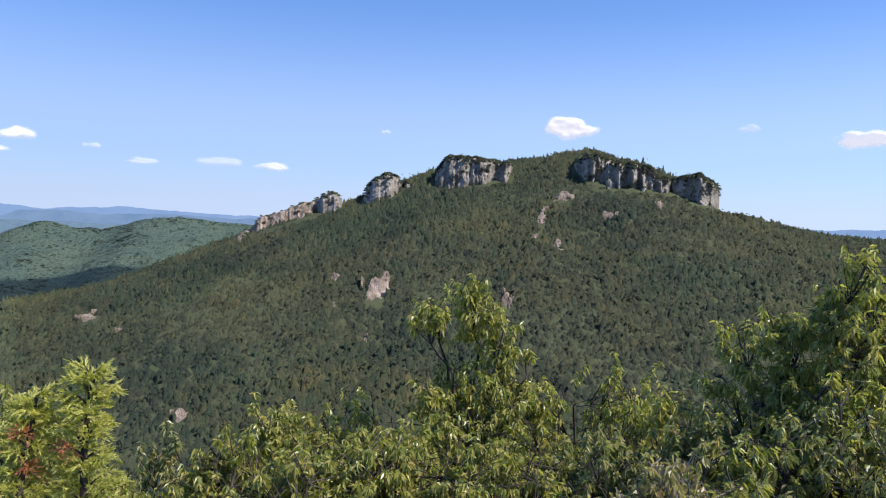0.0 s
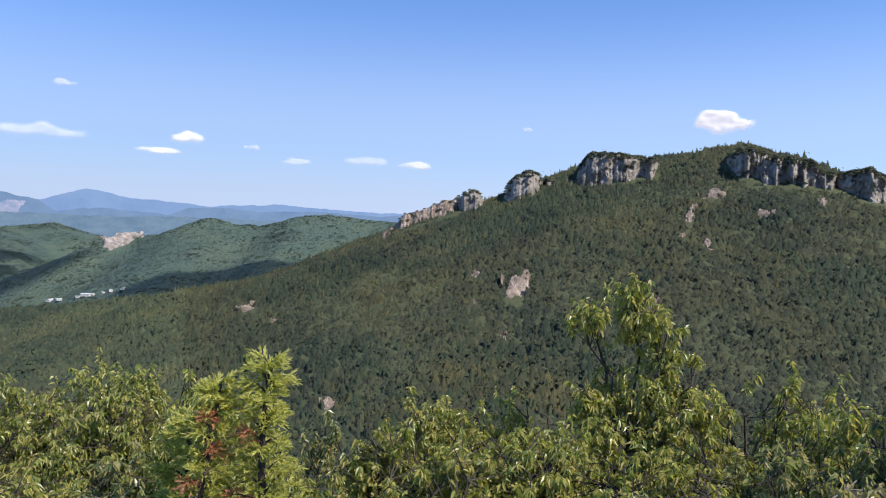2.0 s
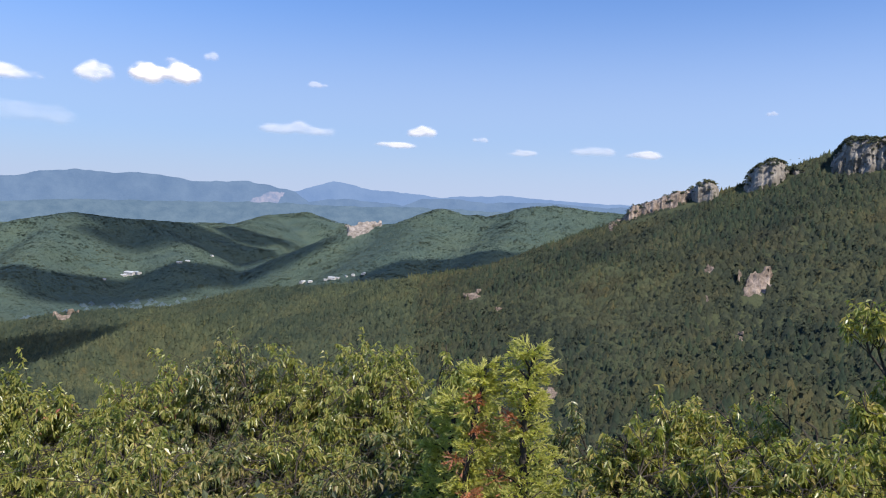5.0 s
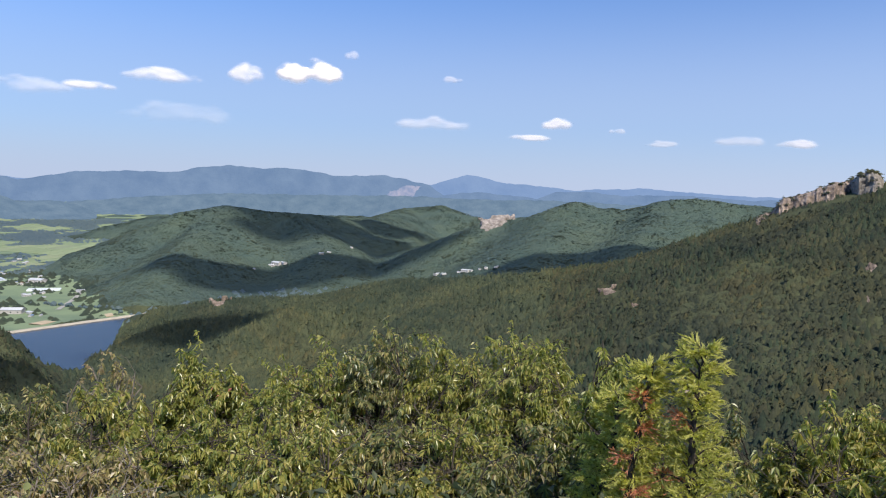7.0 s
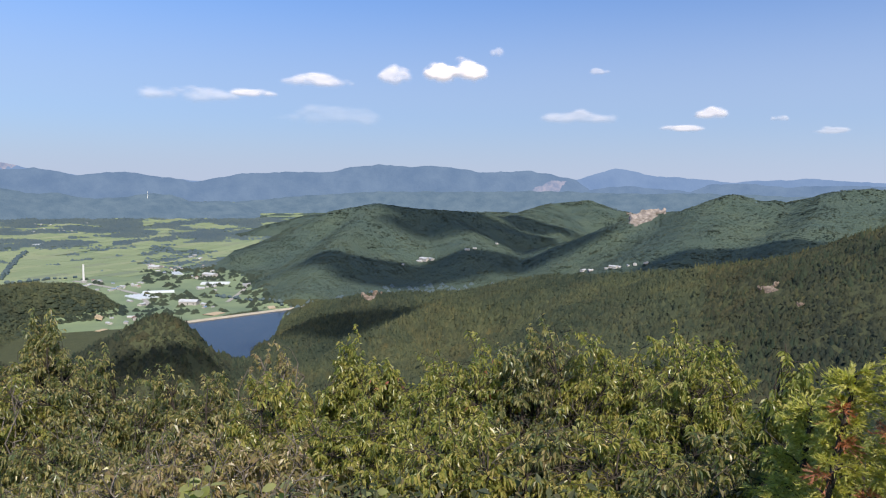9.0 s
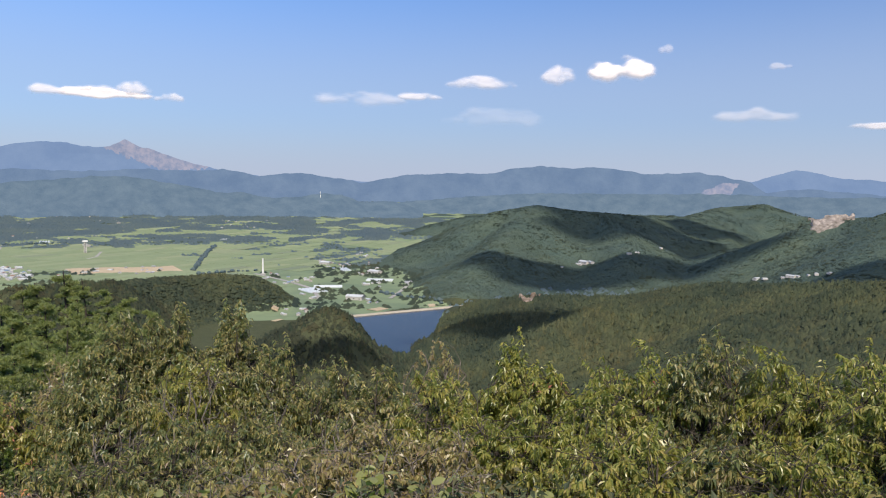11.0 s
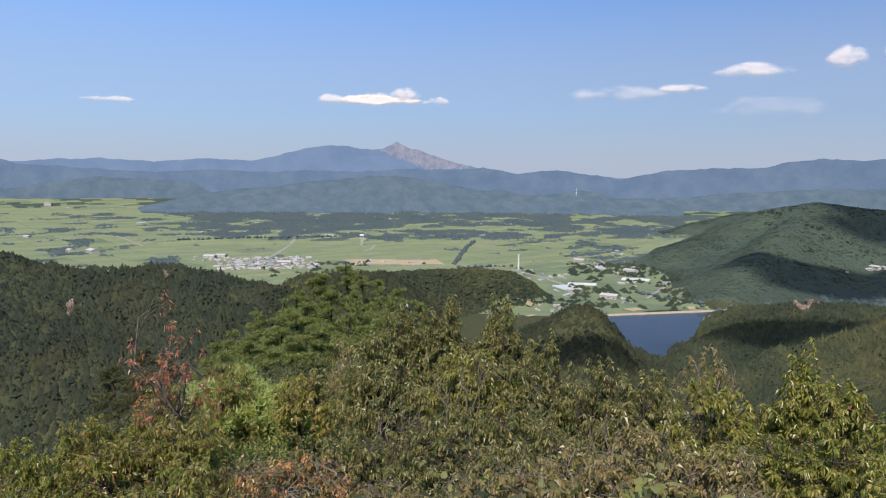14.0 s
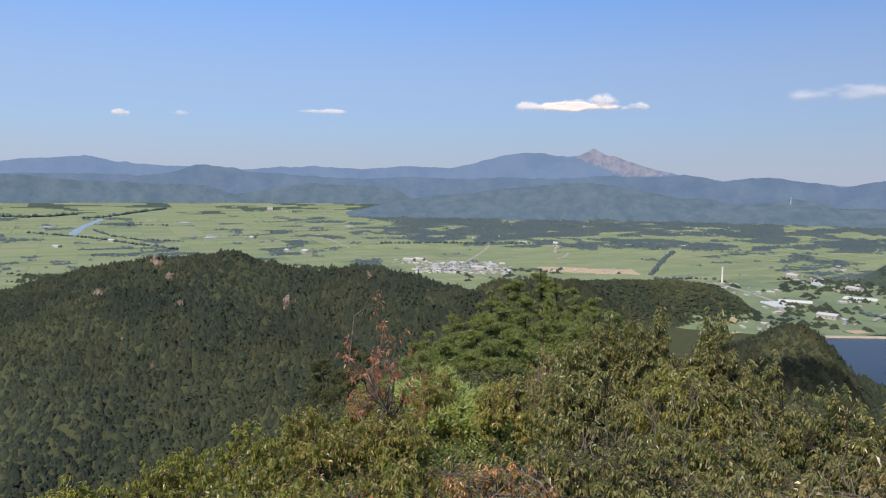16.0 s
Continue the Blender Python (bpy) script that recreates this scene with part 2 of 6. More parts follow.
M_LEAF = leaf_mat("oak_leaf_green", (0.085, 0.105, 0.020), (0.130, 0.145, 0.026), (0.180, 0.180, 0.034), (0.235, 0.210, 0.045), (0.25, 0.20, 0.055), bright=1.66)
M_LEAF_FRESH = leaf_mat("oak_leaf_fresh_green", (0.106, 0.130, 0.024), (0.165, 0.182, 0.031), (0.225, 0.218, 0.041), (0.300, 0.260, 0.065), bright=1.36)
M_LEAF_DULL = leaf_mat("oak_leaf_olive", (0.058, 0.078, 0.022), (0.084, 0.102, 0.028), (0.124, 0.126, 0.036), (0.180, 0.168, 0.05), (0.23, 0.185, 0.06), bright=1.72)
M_LEAF_DARK = leaf_mat("dark_thicket_leaf", (0.046, 0.062, 0.022), (0.070, 0.086, 0.028), (0.105, 0.112, 0.034), (0.15, 0.125, 0.045), bright=1.15, gloss=0.75)
M_LEAF_DRY = leaf_mat("oak_leaf_drying", (0.12, 0.115, 0.035), (0.18, 0.155, 0.05), (0.20, 0.165, 0.065), (0.175, 0.125, 0.06), (0.27, 0.25, 0.07), bright=1.62)
M_LEAF_RED = leaf_mat("turning_red_leaf", (0.22, 0.075, 0.045), (0.28, 0.110, 0.055), (0.33, 0.17, 0.08), (0.24, 0.11, 0.06), bright=1.45)
M_NEEDLE = leaf_mat("juniper_needle", (0.150, 0.150, 0.030), (0.215, 0.205, 0.040), (0.285, 0.265, 0.055), gloss=0.6, bright=1.85)
M_NEEDLE_DEAD = leaf_mat("rust_dead_needle", (0.36, 0.13, 0.05), (0.42, 0.18, 0.08), (0.30, 0.16, 0.08), gloss=0.7)
M_PINE = leaf_mat("pine_needle", (0.075, 0.096, 0.026), (0.125, 0.148, 0.034), (0.180, 0.192, 0.044), gloss=0.6, bright=1.55)
M_PINE_SOFT = leaf_mat("young_pine_needle", (0.135, 0.165, 0.050), (0.180, 0.205, 0.060), (0.225, 0.245, 0.075), gloss=0.6, bright=1.95)
k = Mat("grey_brown_bark", 0.9, 0.2)
k.colour(k.ramp(k.noise(14, 5, stretch=(1, 1, 0.2)), (0.3, (0.025, 0.020, 0.016)), (0.7, (0.085, 0.072, 0.060)))).bump(k.noise(30, 4), 0.6, 0.01)
M_BARK = k.m
k = Mat("bare_grey_twig", 0.9, 0.2)
k.colour(k.ramp(k.noise(10, 4), (0.3, (0.07, 0.060, 0.052)), (0.7, (0.20, 0.175, 0.15))))
M_TWIG = k.m


# ---------------------------------------------------------------- mesh helpers
def mesh_np(name, verts, faces, mat, smooth=False):
    """A mesh from arrays of vertices and of faces (all triangles or all quads)."""
    me = bpy.data.meshes.new(name)
    v, f = np.asarray(verts, np.float32), np.asarray(faces, np.int32)
    me.vertices.add(len(v))
    me.vertices.foreach_set("co", v.ravel())
    n = f.shape[1]
    me.loops.add(f.size)
    me.loops.foreach_set("vertex_index", f.ravel())
    me.polygons.add(len(f))
    me.polygons.foreach_set("loop_start", np.arange(0, f.size, n, dtype=np.int32))
    me.polygons.foreach_set("use_smooth", np.full(len(f), smooth))
    for m in (mat if isinstance(mat, (list, tuple)) else [mat]):
        me.materials.append(m)
    me.update(calc_edges=True)
    me.validate()
    return me


def thing(name, label, category, at=(0, 0, 0), group="", kind=""):
    ob = new(name)
    ob.empty_display_size = 0.2
    ob.location = at
    return tagged(ob, label, category, group, kind)


def part_np(name, verts, faces, mat, parent, label="", smooth=False, kind=""):
    """A part whose vertices are given in the world; its thing stands unturned."""
    v = np.asarray(verts, float)
    if parent is not None:
        p, off = parent, np.zeros(3)
        while p is not None:
            off += np.array(p.location)
            p = p.parent
        v = v - off
    ob = new(name, mesh_np(name, v, faces, mat, smooth))
    ob.parent = parent
    return tagged(ob, label, kind=kind)


def box_np(lo, hi):
    x0, y0, z0 = lo
    x1, y1, z1 = hi
    v = [(x0, y0, z0), (x1, y0, z0), (x1, y1, z0), (x0, y1, z0), (x0, y0, z1), (x1, y0, z1), (x1, y1, z1), (x0, y1, z1)]
    f = [(0, 3, 2, 1), (4, 5, 6, 7), (0, 1, 5, 4), (1, 2, 6, 5), (2, 3, 7, 6), (3, 0, 4, 7)]
    return v, f


# ---------------------------------------------------------------- the lie of the land
def lattice(ix, iy, s):
    h = (ix * 374761393 + iy * 668265263 + s * 974634777) & 0x7FFFFFFF
    h = ((h ^ (h >> 13)) * 1274126177) & 0x7FFFFFFF
    return ((h ^ (h >> 16)) & 0xFFFF) / 65535.0 * 2 - 1


def vnoise(x, y, s=0):
    ix, iy = np.floor(x).astype(np.int64), np.floor(y).astype(np.int64)
    fx, fy = x - ix, y - iy
    fx, fy = fx * fx * (3 - 2 * fx), fy * fy * (3 - 2 * fy)
    a, b = lattice(ix, iy, s), lattice(ix + 1, iy, s)
    c, d = lattice(ix, iy + 1, s), lattice(ix + 1, iy + 1, s)
    return (a * (1 - fx) + b * fx) * (1 - fy) + (c * (1 - fx) + d * fx) * fy


def fbm(x, y, s=0, n=4):
    return sum(vnoise(x * 2 ** i, y * 2 ** i, s + i) * 0.5 ** i for i in range(n))


def xy(az, r):
    a = np.radians(az)
    return -np.sin(a) * r, np.cos(a) * r


PLAIN = -220.0
# crests: (azimuth, distance, elevation angle from the eye), slope of the flanks, rounding
CREST_MAIN = [(-60, 1000, 0.5), (-45, 980, 0.3), (-31, 950, -0.1), (-28, 940, 0.05), (-25, 930, 0.27), (-22, 915, 0.55), (-20.4, 905, 0.75), (-17, 890, 1.75), (-15.5, 885, 2.8),
              (-14, 880, 4.2), (-12, 873, 5.7), (-11, 870, 6.05), (-9.6, 867, 5.85), (-8.3, 865, 5.45), (-6.5, 860, 5.3), (-4, 855, 5.1), (-0.1, 850, 4.4), (2, 845, 3.2),
              (4.5, 835, 2.3), (6.5, 830, 1.5), (9, 820, 1.2), (12, 810, 0.0), (15, 805, -1.2), (16.4, 810, -2.0), (19.2, 830, -3.3)]
CREST_SPUR = [(19.2, 830, -3.3), (22.5, 850, -4.6), (26, 890, -5.45), (29, 920, -6.0), (35, 960, -6.5), (41, 1000, -6.85), (46.5, 1030, -8.0), (51, 1060, -8.4),
              (55, 1090, -8.5), (58, 1130, -9.0), (60.0, 1150, -9.9), (61.0, 1150, -10.6)]
CREST_SLOPE = [(7.6, 770, -1.3), (13, 730, -4.2), (19, 700, -6.9), (28.8, 680, -8.9), (35, 660, -10.9), (42, 640, -13.2)]
CREST_SHOULDER = [(-11.5, 790, 1.3), (-14, 720, -0.6), (-17, 620, -3.8), (-20, 500, -8.5), (-24, 400, -13)]
CREST_RIB = [(-2, 840, 3.0), (0, 740, -1.0), (3, 620, -5.0), (5, 480, -10.0), (7, 400, -15)]
CREST_RIB_LONG = [(0.4, 676, 0.75), (5.8, 640, -1.5), (11.3, 632, -3.0), (15.9, 635, -4.1), (25.3, 685, -6.15), (33.1, 715, -8.1)]
CREST_RIB_LOW = [(2.0, 610, -3.0), (9.1, 545, -6.1), (17.4, 540, -8.6), (23.8, 535, -10.2), (31.3, 555, -11.6)]
CREST_RIB_EAST = [(-6.0, 640, -0.2), (-8.2, 575, -2.0), (-11.6, 510, -5.6), (-15.7, 460, -8.6)]
CREST_HILL_A = [(61.2, 1960, -5.2), (59.7, 2000, -3.2), (57.7, 2050, -1.85), (54.9, 2100, -1.35), (52.1, 2150, -1.7), (48.3, 2200, -1.9),
                (44.8, 2350, -2.3), (41.4, 2900, -1.2), (38.8, 2900, -0.9), (36.1, 2850, -1.7)]
CREST_HILL_A_FRONT = [(54.9, 2100, -1.4), (57, 1850, -3.4), (59, 1600, -5.6), (60.5, 1400, -8.0)]
CREST_HILL_A_RIB = [(50, 2170, -1.8), (48, 1950, -3.4), (48, 1750, -5.2)]
CREST_HILL_B = [(46, 2000, -5.6), (41, 1930, -4.3), (38, 1900, -3.4), (36, 1880, -2.5), (34.4, 1870, -1.85), (31.8, 1850, -1.6), (29.2, 1800, -0.7), (28.4, 1800, -0.3), (26.7, 1780, -0.7),
                (24.6, 1770, -0.75), (21.8, 1750, 0.0), (19.8, 1750, 0.25), (16.7, 1750, -0.1), (10, 1700, -0.5)]
CREST_HILL_B_FOOT = [(28.4, 1800, -0.5), (29.5, 1600, -2.9), (32, 1430, -5.4)]
CREST_HILL_B_RIB = [(21.8, 1750, -0.1), (23, 1550, -2.4), (26, 1350, -5.0)]
CREST_HILL_C = [(45, 2900, -1.9), (49, 2950, -1.9), (55, 3000, -2.0), (60, 3000, -2.3), (63, 2950, -3.0)]
CREST_LEFT = [(91.5, 600, -9.6), (93.8, 620, -8.8), (96, 640, -8.2), (99.6, 660, -7.15), (103, 680, -6.6), (106.5, 685, -6.9), (110.3, 690, -6.0), (113.2, 690, -5.25),
              (118, 700, -5.7), (121, 720, -6.0), (124.6, 750, -6.65), (128, 800, -7.6), (140, 850, -8.5), (165, 700, -9)]
CREST_WOOD = [(93, 980, -7.6), (89, 1050, -7.35), (84, 1200, -7.15), (80.9, 1300, -7.0), (79.4, 1330, -6.85), (76.6, 1350, -7.1), (75.4, 1360, -7.6), (74.8, 1370, -8.2), (74.3, 1370, -8.9)]
CREST_CONE = [(78.5, 790, -13.4), (76.5, 780, -12.5), (73.9, 765, -11.0), (71, 760, -9.55), (69.4, 748, -10.8), (68.2, 735, -12.1)]
RIDGES = [("main", CREST_MAIN, 0.42, 12),
          ("spur", CREST_SPUR, 0.27, 25),
          ("slope", CREST_SLOPE, 0.42, 18),
          ("shoulder", CREST_SHOULDER, 0.42, 40),
          ("rib", CREST_RIB, 0.35, 40),
          ("rib_long", CREST_RIB_LONG, 0.55, 9),
          ("rib_low", CREST_RIB_LOW, 0.55, 9),
          ("rib_east", CREST_RIB_EAST, 0.50, 10),
          ("hill_a", CREST_HILL_A, 0.50, 30),
          ("hill_a_front", CREST_HILL_A_FRONT, 0.50, 30),
          ("hill_a_rib", CREST_HILL_A_RIB, 0.50, 30),
          ("hill_b", CREST_HILL_B, 0.50, 25),
          ("hill_b_foot", CREST_HILL_B_FOOT, 0.45, 30),
          ("hill_b_rib", CREST_HILL_B_RIB, 0.45, 30),
          ("hill_c", CREST_HILL_C, 0.40, 40),
          ("left", CREST_LEFT, 0.47, 12),
          ("wood", CREST_WOOD, 1.0, 16),
          ("cone", CREST_CONE, 0.62, 10)]


def crest_points(pts):
    out = []
    for az, r, el in pts:
        x, y = xy(az, r)
        out.append((x, y, EYE + r * math.tan(radians(el))))
    return out


CRESTS = [(n, crest_points(p), s, w) for n, p, s, w in RIDGES]
_a, _b, _c = xy(92, 22), xy(90, 58), xy(87, 85)
CRESTS.append(("own_ridge", [(0, 0, 0.0), (*_a, -5.2), (*_b, -13.0), (*_c, -19.0), (*xy(89, 250), -85.0), (*xy(90, 560), -150.0)], 0.62, 7))
_d = xy(-70, 60)
CRESTS.append(("own_back", [(0, 0, 0.0), (*_d, -8.0), (*xy(-80, 500), -40.0), (*xy(-100, 1500), -60.0)], 0.55, 6))
LAKE = [(69.4, 1212), (60.3, 1335), (62.2, 1285), (62.9, 1115), (63.3, 1035), (65.5, 965), (66.9, 985), (68.6, 1120)]
LAKE_XY = [xy(a, r) for a, r in LAKE]
WATER_Z = PLAIN + EYE + 1.0
STREAM = [(*xy(65.3, 985), WATER_Z - 2), (*xy(65.0, 850), -212.0), (*xy(64.4, 700), -196.0), (*xy(63.5, 560), -175.0), (*xy(58, 470), -150.0)]


def in_poly(x, y, poly):
    inside = np.zeros(np.shape(x), bool)
    for (x0, y0), (x1, y1) in zip(poly, poly[1:] + poly[:1]):
        cut = ((y0 > y) != (y1 > y)) & (x < (x1 - x0) * (y - y0) / (y1 - y0 + 1e-12) + x0)
        inside ^= cut
    return inside


def plain_z(r):
    e0 = math.degrees(math.atan(-PLAIN / 2500))
    e = np.clip((r - 2500) / 2200, 0, 1) ** 0.8
    t = np.tan(np.radians(e0 + (0.95 - e0) * e))
    return EYE + np.where(r < 2500, PLAIN, -r * t)


def land(x, y):
    """Height of the land and how far it stands above the plain."""
    x, y = np.asarray(x, float), np.asarray(y, float)
    r = np.hypot(x, y)
    base = plain_z(r)
    best = base.copy()
    acc = np.zeros_like(base)
    near = np.full_like(base, 1e9)
    hs = []
    for _, pts, slope, w in CRESTS:
        top = np.full_like(base, -1e9)
        for (x0, y0, z0), (x1, y1, z1) in zip(pts, pts[1:]):
            dx, dy = x1 - x0, y1 - y0
            t = np.clip(((x - x0) * dx + (y - y0) * dy) / (dx * dx + dy * dy), 0, 1)
            d = np.hypot(x - x0 - t * dx, y - y0 - t * dy)
            top = np.maximum(top, z0 + t * (z1 - z0) - slope * (np.sqrt(d * d + w * w) - w))
            near = np.minimum(near, d)
        hs.append(top)
    hs.append(base)
    hs = np.array(hs)
    best = hs.max(0)
    k = np.clip(r / 60, 0.25, 7.0)
    acc = np.exp((hs - best) / k).sum(0)
    h = best + k * np.log(acc) * np.clip(near / 60, 0, 1)
    rise = np.clip((h - base) / 25, 0, 1)
    amp = rise * np.clip((near - 35) / 160, 0.0, 1) * np.clip((r - 60) / 250, 0, 1)
    h = h + amp * (15 * fbm(x / 170, y / 170, 3, 4) + 10 * (0.5 - np.abs(fbm(x / 120, y / 120, 9, 2))))
    h = h + rise * np.clip((near - 20) / 150, 0, 1) * np.clip((r - 1250) / 150, 0, 1) * np.clip((3200 - r) / 200, 0, 1) * 48 * (0.38 - np.abs(fbm(x / 330, y / 330, 13, 2)))
    h = h + rise * np.clip((near - np.interp(np.arctan2(-x, y), (0.1, 0.6), (120, 50))) / 110, 0, 1) * np.clip((r - 300) / 150, 0, 1) * np.clip((1250 - r) / 100, 0, 1) * 44 * (0.34 - np.abs(fbm(x / 190, y / 190, 23, 2)))
    h = h + rise * 1.6 * fbm(x / 22, y / 22, 5, 2) * np.clip((r - 40) / 200, 0, 1)
    for (x0, y0, z0), (x1, y1, z1) in zip(STREAM, STREAM[1:]):
        dx, dy = x1 - x0, y1 - y0
        t = np.clip(((x - x0) * dx + (y - y0) * dy) / (dx * dx + dy * dy), 0, 1)
        d = np.hypot(x - x0 - t * dx, y - y0 - t * dy)
        h = np.minimum(h, z0 + t * (z1 - z0) + 1.35 * np.maximum(d - 14, 0))
    # the crest breaks off beyond the last rock tower
    bear = np.degrees(np.arctan2(-x, y))
    brink = EYE + np.interp(bear, (-60, -31, -28, -25, -22, -20.6, -19.6, -18), (8, -3, 1, 4.5, 11, 14.5, 26, 400)) + 0.05 * np.maximum(830 - r, 0)
    over = np.maximum(h - brink, 0) * ((r > 600) & (r < 1300) & (y > 0))
    h = h - over + 0.12 * np.minimum(over, 20)
    lake = in_poly(x, y, LAKE_XY)
    shore = np.full_like(h, 1e9)
    for (x0, y0), (x1, y1) in zip(LAKE_XY, LAKE_XY[1:] + LAKE_XY[:1]):
        dx, dy = x1 - x0, y1 - y0
        t = np.clip(((x - x0) * dx + (y - y0) * dy) / (dx * dx + dy * dy), 0, 1)
        shore = np.minimum(shore, np.hypot(x - x0 - t * dx, y - y0 - t * dy))
    h = np.where(lake, np.minimum(h, WATER_Z - 3), np.minimum(h, WATER_Z - 3 + 0.55 * shore))
    return h, h - base


def land_z(x, y):
    return float(land(np.array([x]), np.array([y]))[0][0])


_R = np.concatenate([np.geomspace(3, 250, 160), np.arange(252, 2600, 2.5), np.arange(2600, 4790, 8)])


def ground_at(az, el):
    """Where a line of sight from the eye meets the land."""
    x, y = xy(az, _R)
    h, _ = land(x, y)
    below = h > EYE + _R * math.tan(radians(el))
    i = int(np.argmax(below)) if below.any() else len(_R) - 1
    return x[i], y[i], h[i], _R[i]


# lower edge of the dark wooded country behind the paddies: azimuths, angles
WOOD_EDGE = ((60, 66, 70, 74, 78, 83, 88, 93, 98, 103, 106, 140), (-4.7, -4.4, -4.0, -3.6, -3.3, -3.4, -3.7, -3.7, -3.4, -2.6, -1.4, -1.2))


def copse_mask(az, r):
    """Where woods and village groves break the paddies, in bands across the plain."""
    n = 0.55 * fbm(az / 3.4, r / 190, 77, 3) + 0.75 * fbm(az / 1.5, r / 80, 79, 3)
    el = np.degrees(np.arctan((plain_z(r) - EYE) / r))
    edge = np.interp(az, WOOD_EDGE[0], WOOD_EDGE[1])
    bias = np.where(el > edge, np.where((el > edge + 0.5) & (az < 103), 1.0, 0.62), np.where((el > edge - 1.1) & (az < 103), 0.26, np.where(r > 2600, 0.0, -0.45)))
    n = np.where((az < 72) & (r < 2300), 0.5 * n + 0.9 * fbm(az / 0.9, r / 55, 78, 3), n)
    bias = np.where((az < 72) & (r > 1280), 0.20, bias)
    bias = np.where((az > 104) & (r < 3800), -0.30, bias)
    return n + bias > 0.2


azs = np.concatenate([np.arange(-40, 136, 0.4), np.arange(136, 320, 4.0)])
rs = np.concatenate([np.geomspace(1.2, 250, 64), np.arange(258, 1400, 10), np.arange(1400, 2600, 24), np.arange(2600, 4801, 60)])
AA, RR = np.meshgrid(azs, rs, indexing="ij")
GX, GY = xy(AA, RR)
GZ, GRISE = land(GX, GY)
na, nr = AA.shape
verts = np.stack([GX, GY, GZ], -1).reshape(-1, 3)
verts = np.concatenate([verts, [[0, 0, land_z(0, 0)]]])
ia, ir = np.meshgrid(np.arange(na), np.arange(nr - 1), indexing="ij")
ja = (ia + 1) % na
quads = np.stack([ia * nr + ir, ia * nr + ir + 1, ja * nr + ir + 1, ja * nr + ir], -1).reshape(-1, 4)
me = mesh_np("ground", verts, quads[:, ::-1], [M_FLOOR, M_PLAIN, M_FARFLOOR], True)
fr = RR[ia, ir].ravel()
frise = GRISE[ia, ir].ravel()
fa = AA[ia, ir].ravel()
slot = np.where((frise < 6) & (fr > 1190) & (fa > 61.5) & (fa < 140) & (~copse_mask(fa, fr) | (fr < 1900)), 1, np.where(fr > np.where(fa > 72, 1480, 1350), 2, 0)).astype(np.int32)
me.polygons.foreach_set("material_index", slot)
ground = tagged(new("ground", me), "wooded hills falling to a green farmed plain", "ground", kind="structure")
cap = [(0, 0, land_z(0, 0))] + [(GX[i, 0], GY[i, 0], GZ[i, 0]) for i in range(na)]
tagged(new("summit_ground", mesh_np("summit_ground", cap, [(0, 1 + i, 1 + (i + 1) % na) for i in range(na)], M_FLOOR)), "trodden earth on the summit", "ground", kind="structure")

# ---------------------------------------------------------------- far ranges
FAR_EAST = [(-50, .4), (-30, .5), (-10, .4), (5, .3), (14.5, .45), (19.1, .56), (23.4, .84), (26, .7), (28.3, .55), (31, .75), (33.8, .98), (35.4, 1.3), (36.7, 1.56), (38, 1.2), (39.6, .67), (42, .6), (60, .35), (68.5, .22), (74, .35), (78, .7), (80.9, 1.3)]
FAR_WEST = [(82.3, 1.75), (83.3, 2.14), (84.5, 2.35), (85.4, 2.82), (86.4, 2.35), (87.5, 2.2), (89, 2.45), (90.1, 2.54), (91.5, 2.4), (93.1, 2.05), (96.1, 1.28), (99.6, 1.4), (103.1, 1.1), (106.5, 1.3), (109.9, 1.15), (113, .9), (117.8, 1.25), (120.4, 1.35), (122.6, 1.78), (125.7, 1.5), (130, .9), (145, .6)]
FAR = FAR_EAST + FAR_WEST
NEAR_EAST = [(6, .2), (12, .35), (16, .2), (21, .4), (25, .25), (28.5, .5), (30, .35), (31.3, -.2), (33.5, .05), (35.6, .2), (37.2, .15), (38.6, -.1), (39.6, .62), (41.8, 1.07), (43.5, 1.28), (45.5, 1.18), (47, 1.15), (48.5, 1.4), (50, 1.58), (52.6, 1.46), (54.8, 1.6), (57, 1.4), (58.3, 1.02), (59.5, .97), (62, .93), (65.3, .73), (68.5, .1), (71, .5), (73.1, .8), (75, .62)]
NEAR_WEST = [(76.3, .5), (77.8, .75), (78.7, 1.0), (79.6, .82), (80.7, .78), (84, .8), (88, .55), (92, .6), (96, .45), (99, .6), (103, .35), (107, .55), (111.8, .85), (112.6, 1.15), (115.3, 1.24), (116.5, .8), (119, .45), (124, .55), (130, .3), (145, .2)]
NEAR = NEAR_EAST + NEAR_WEST


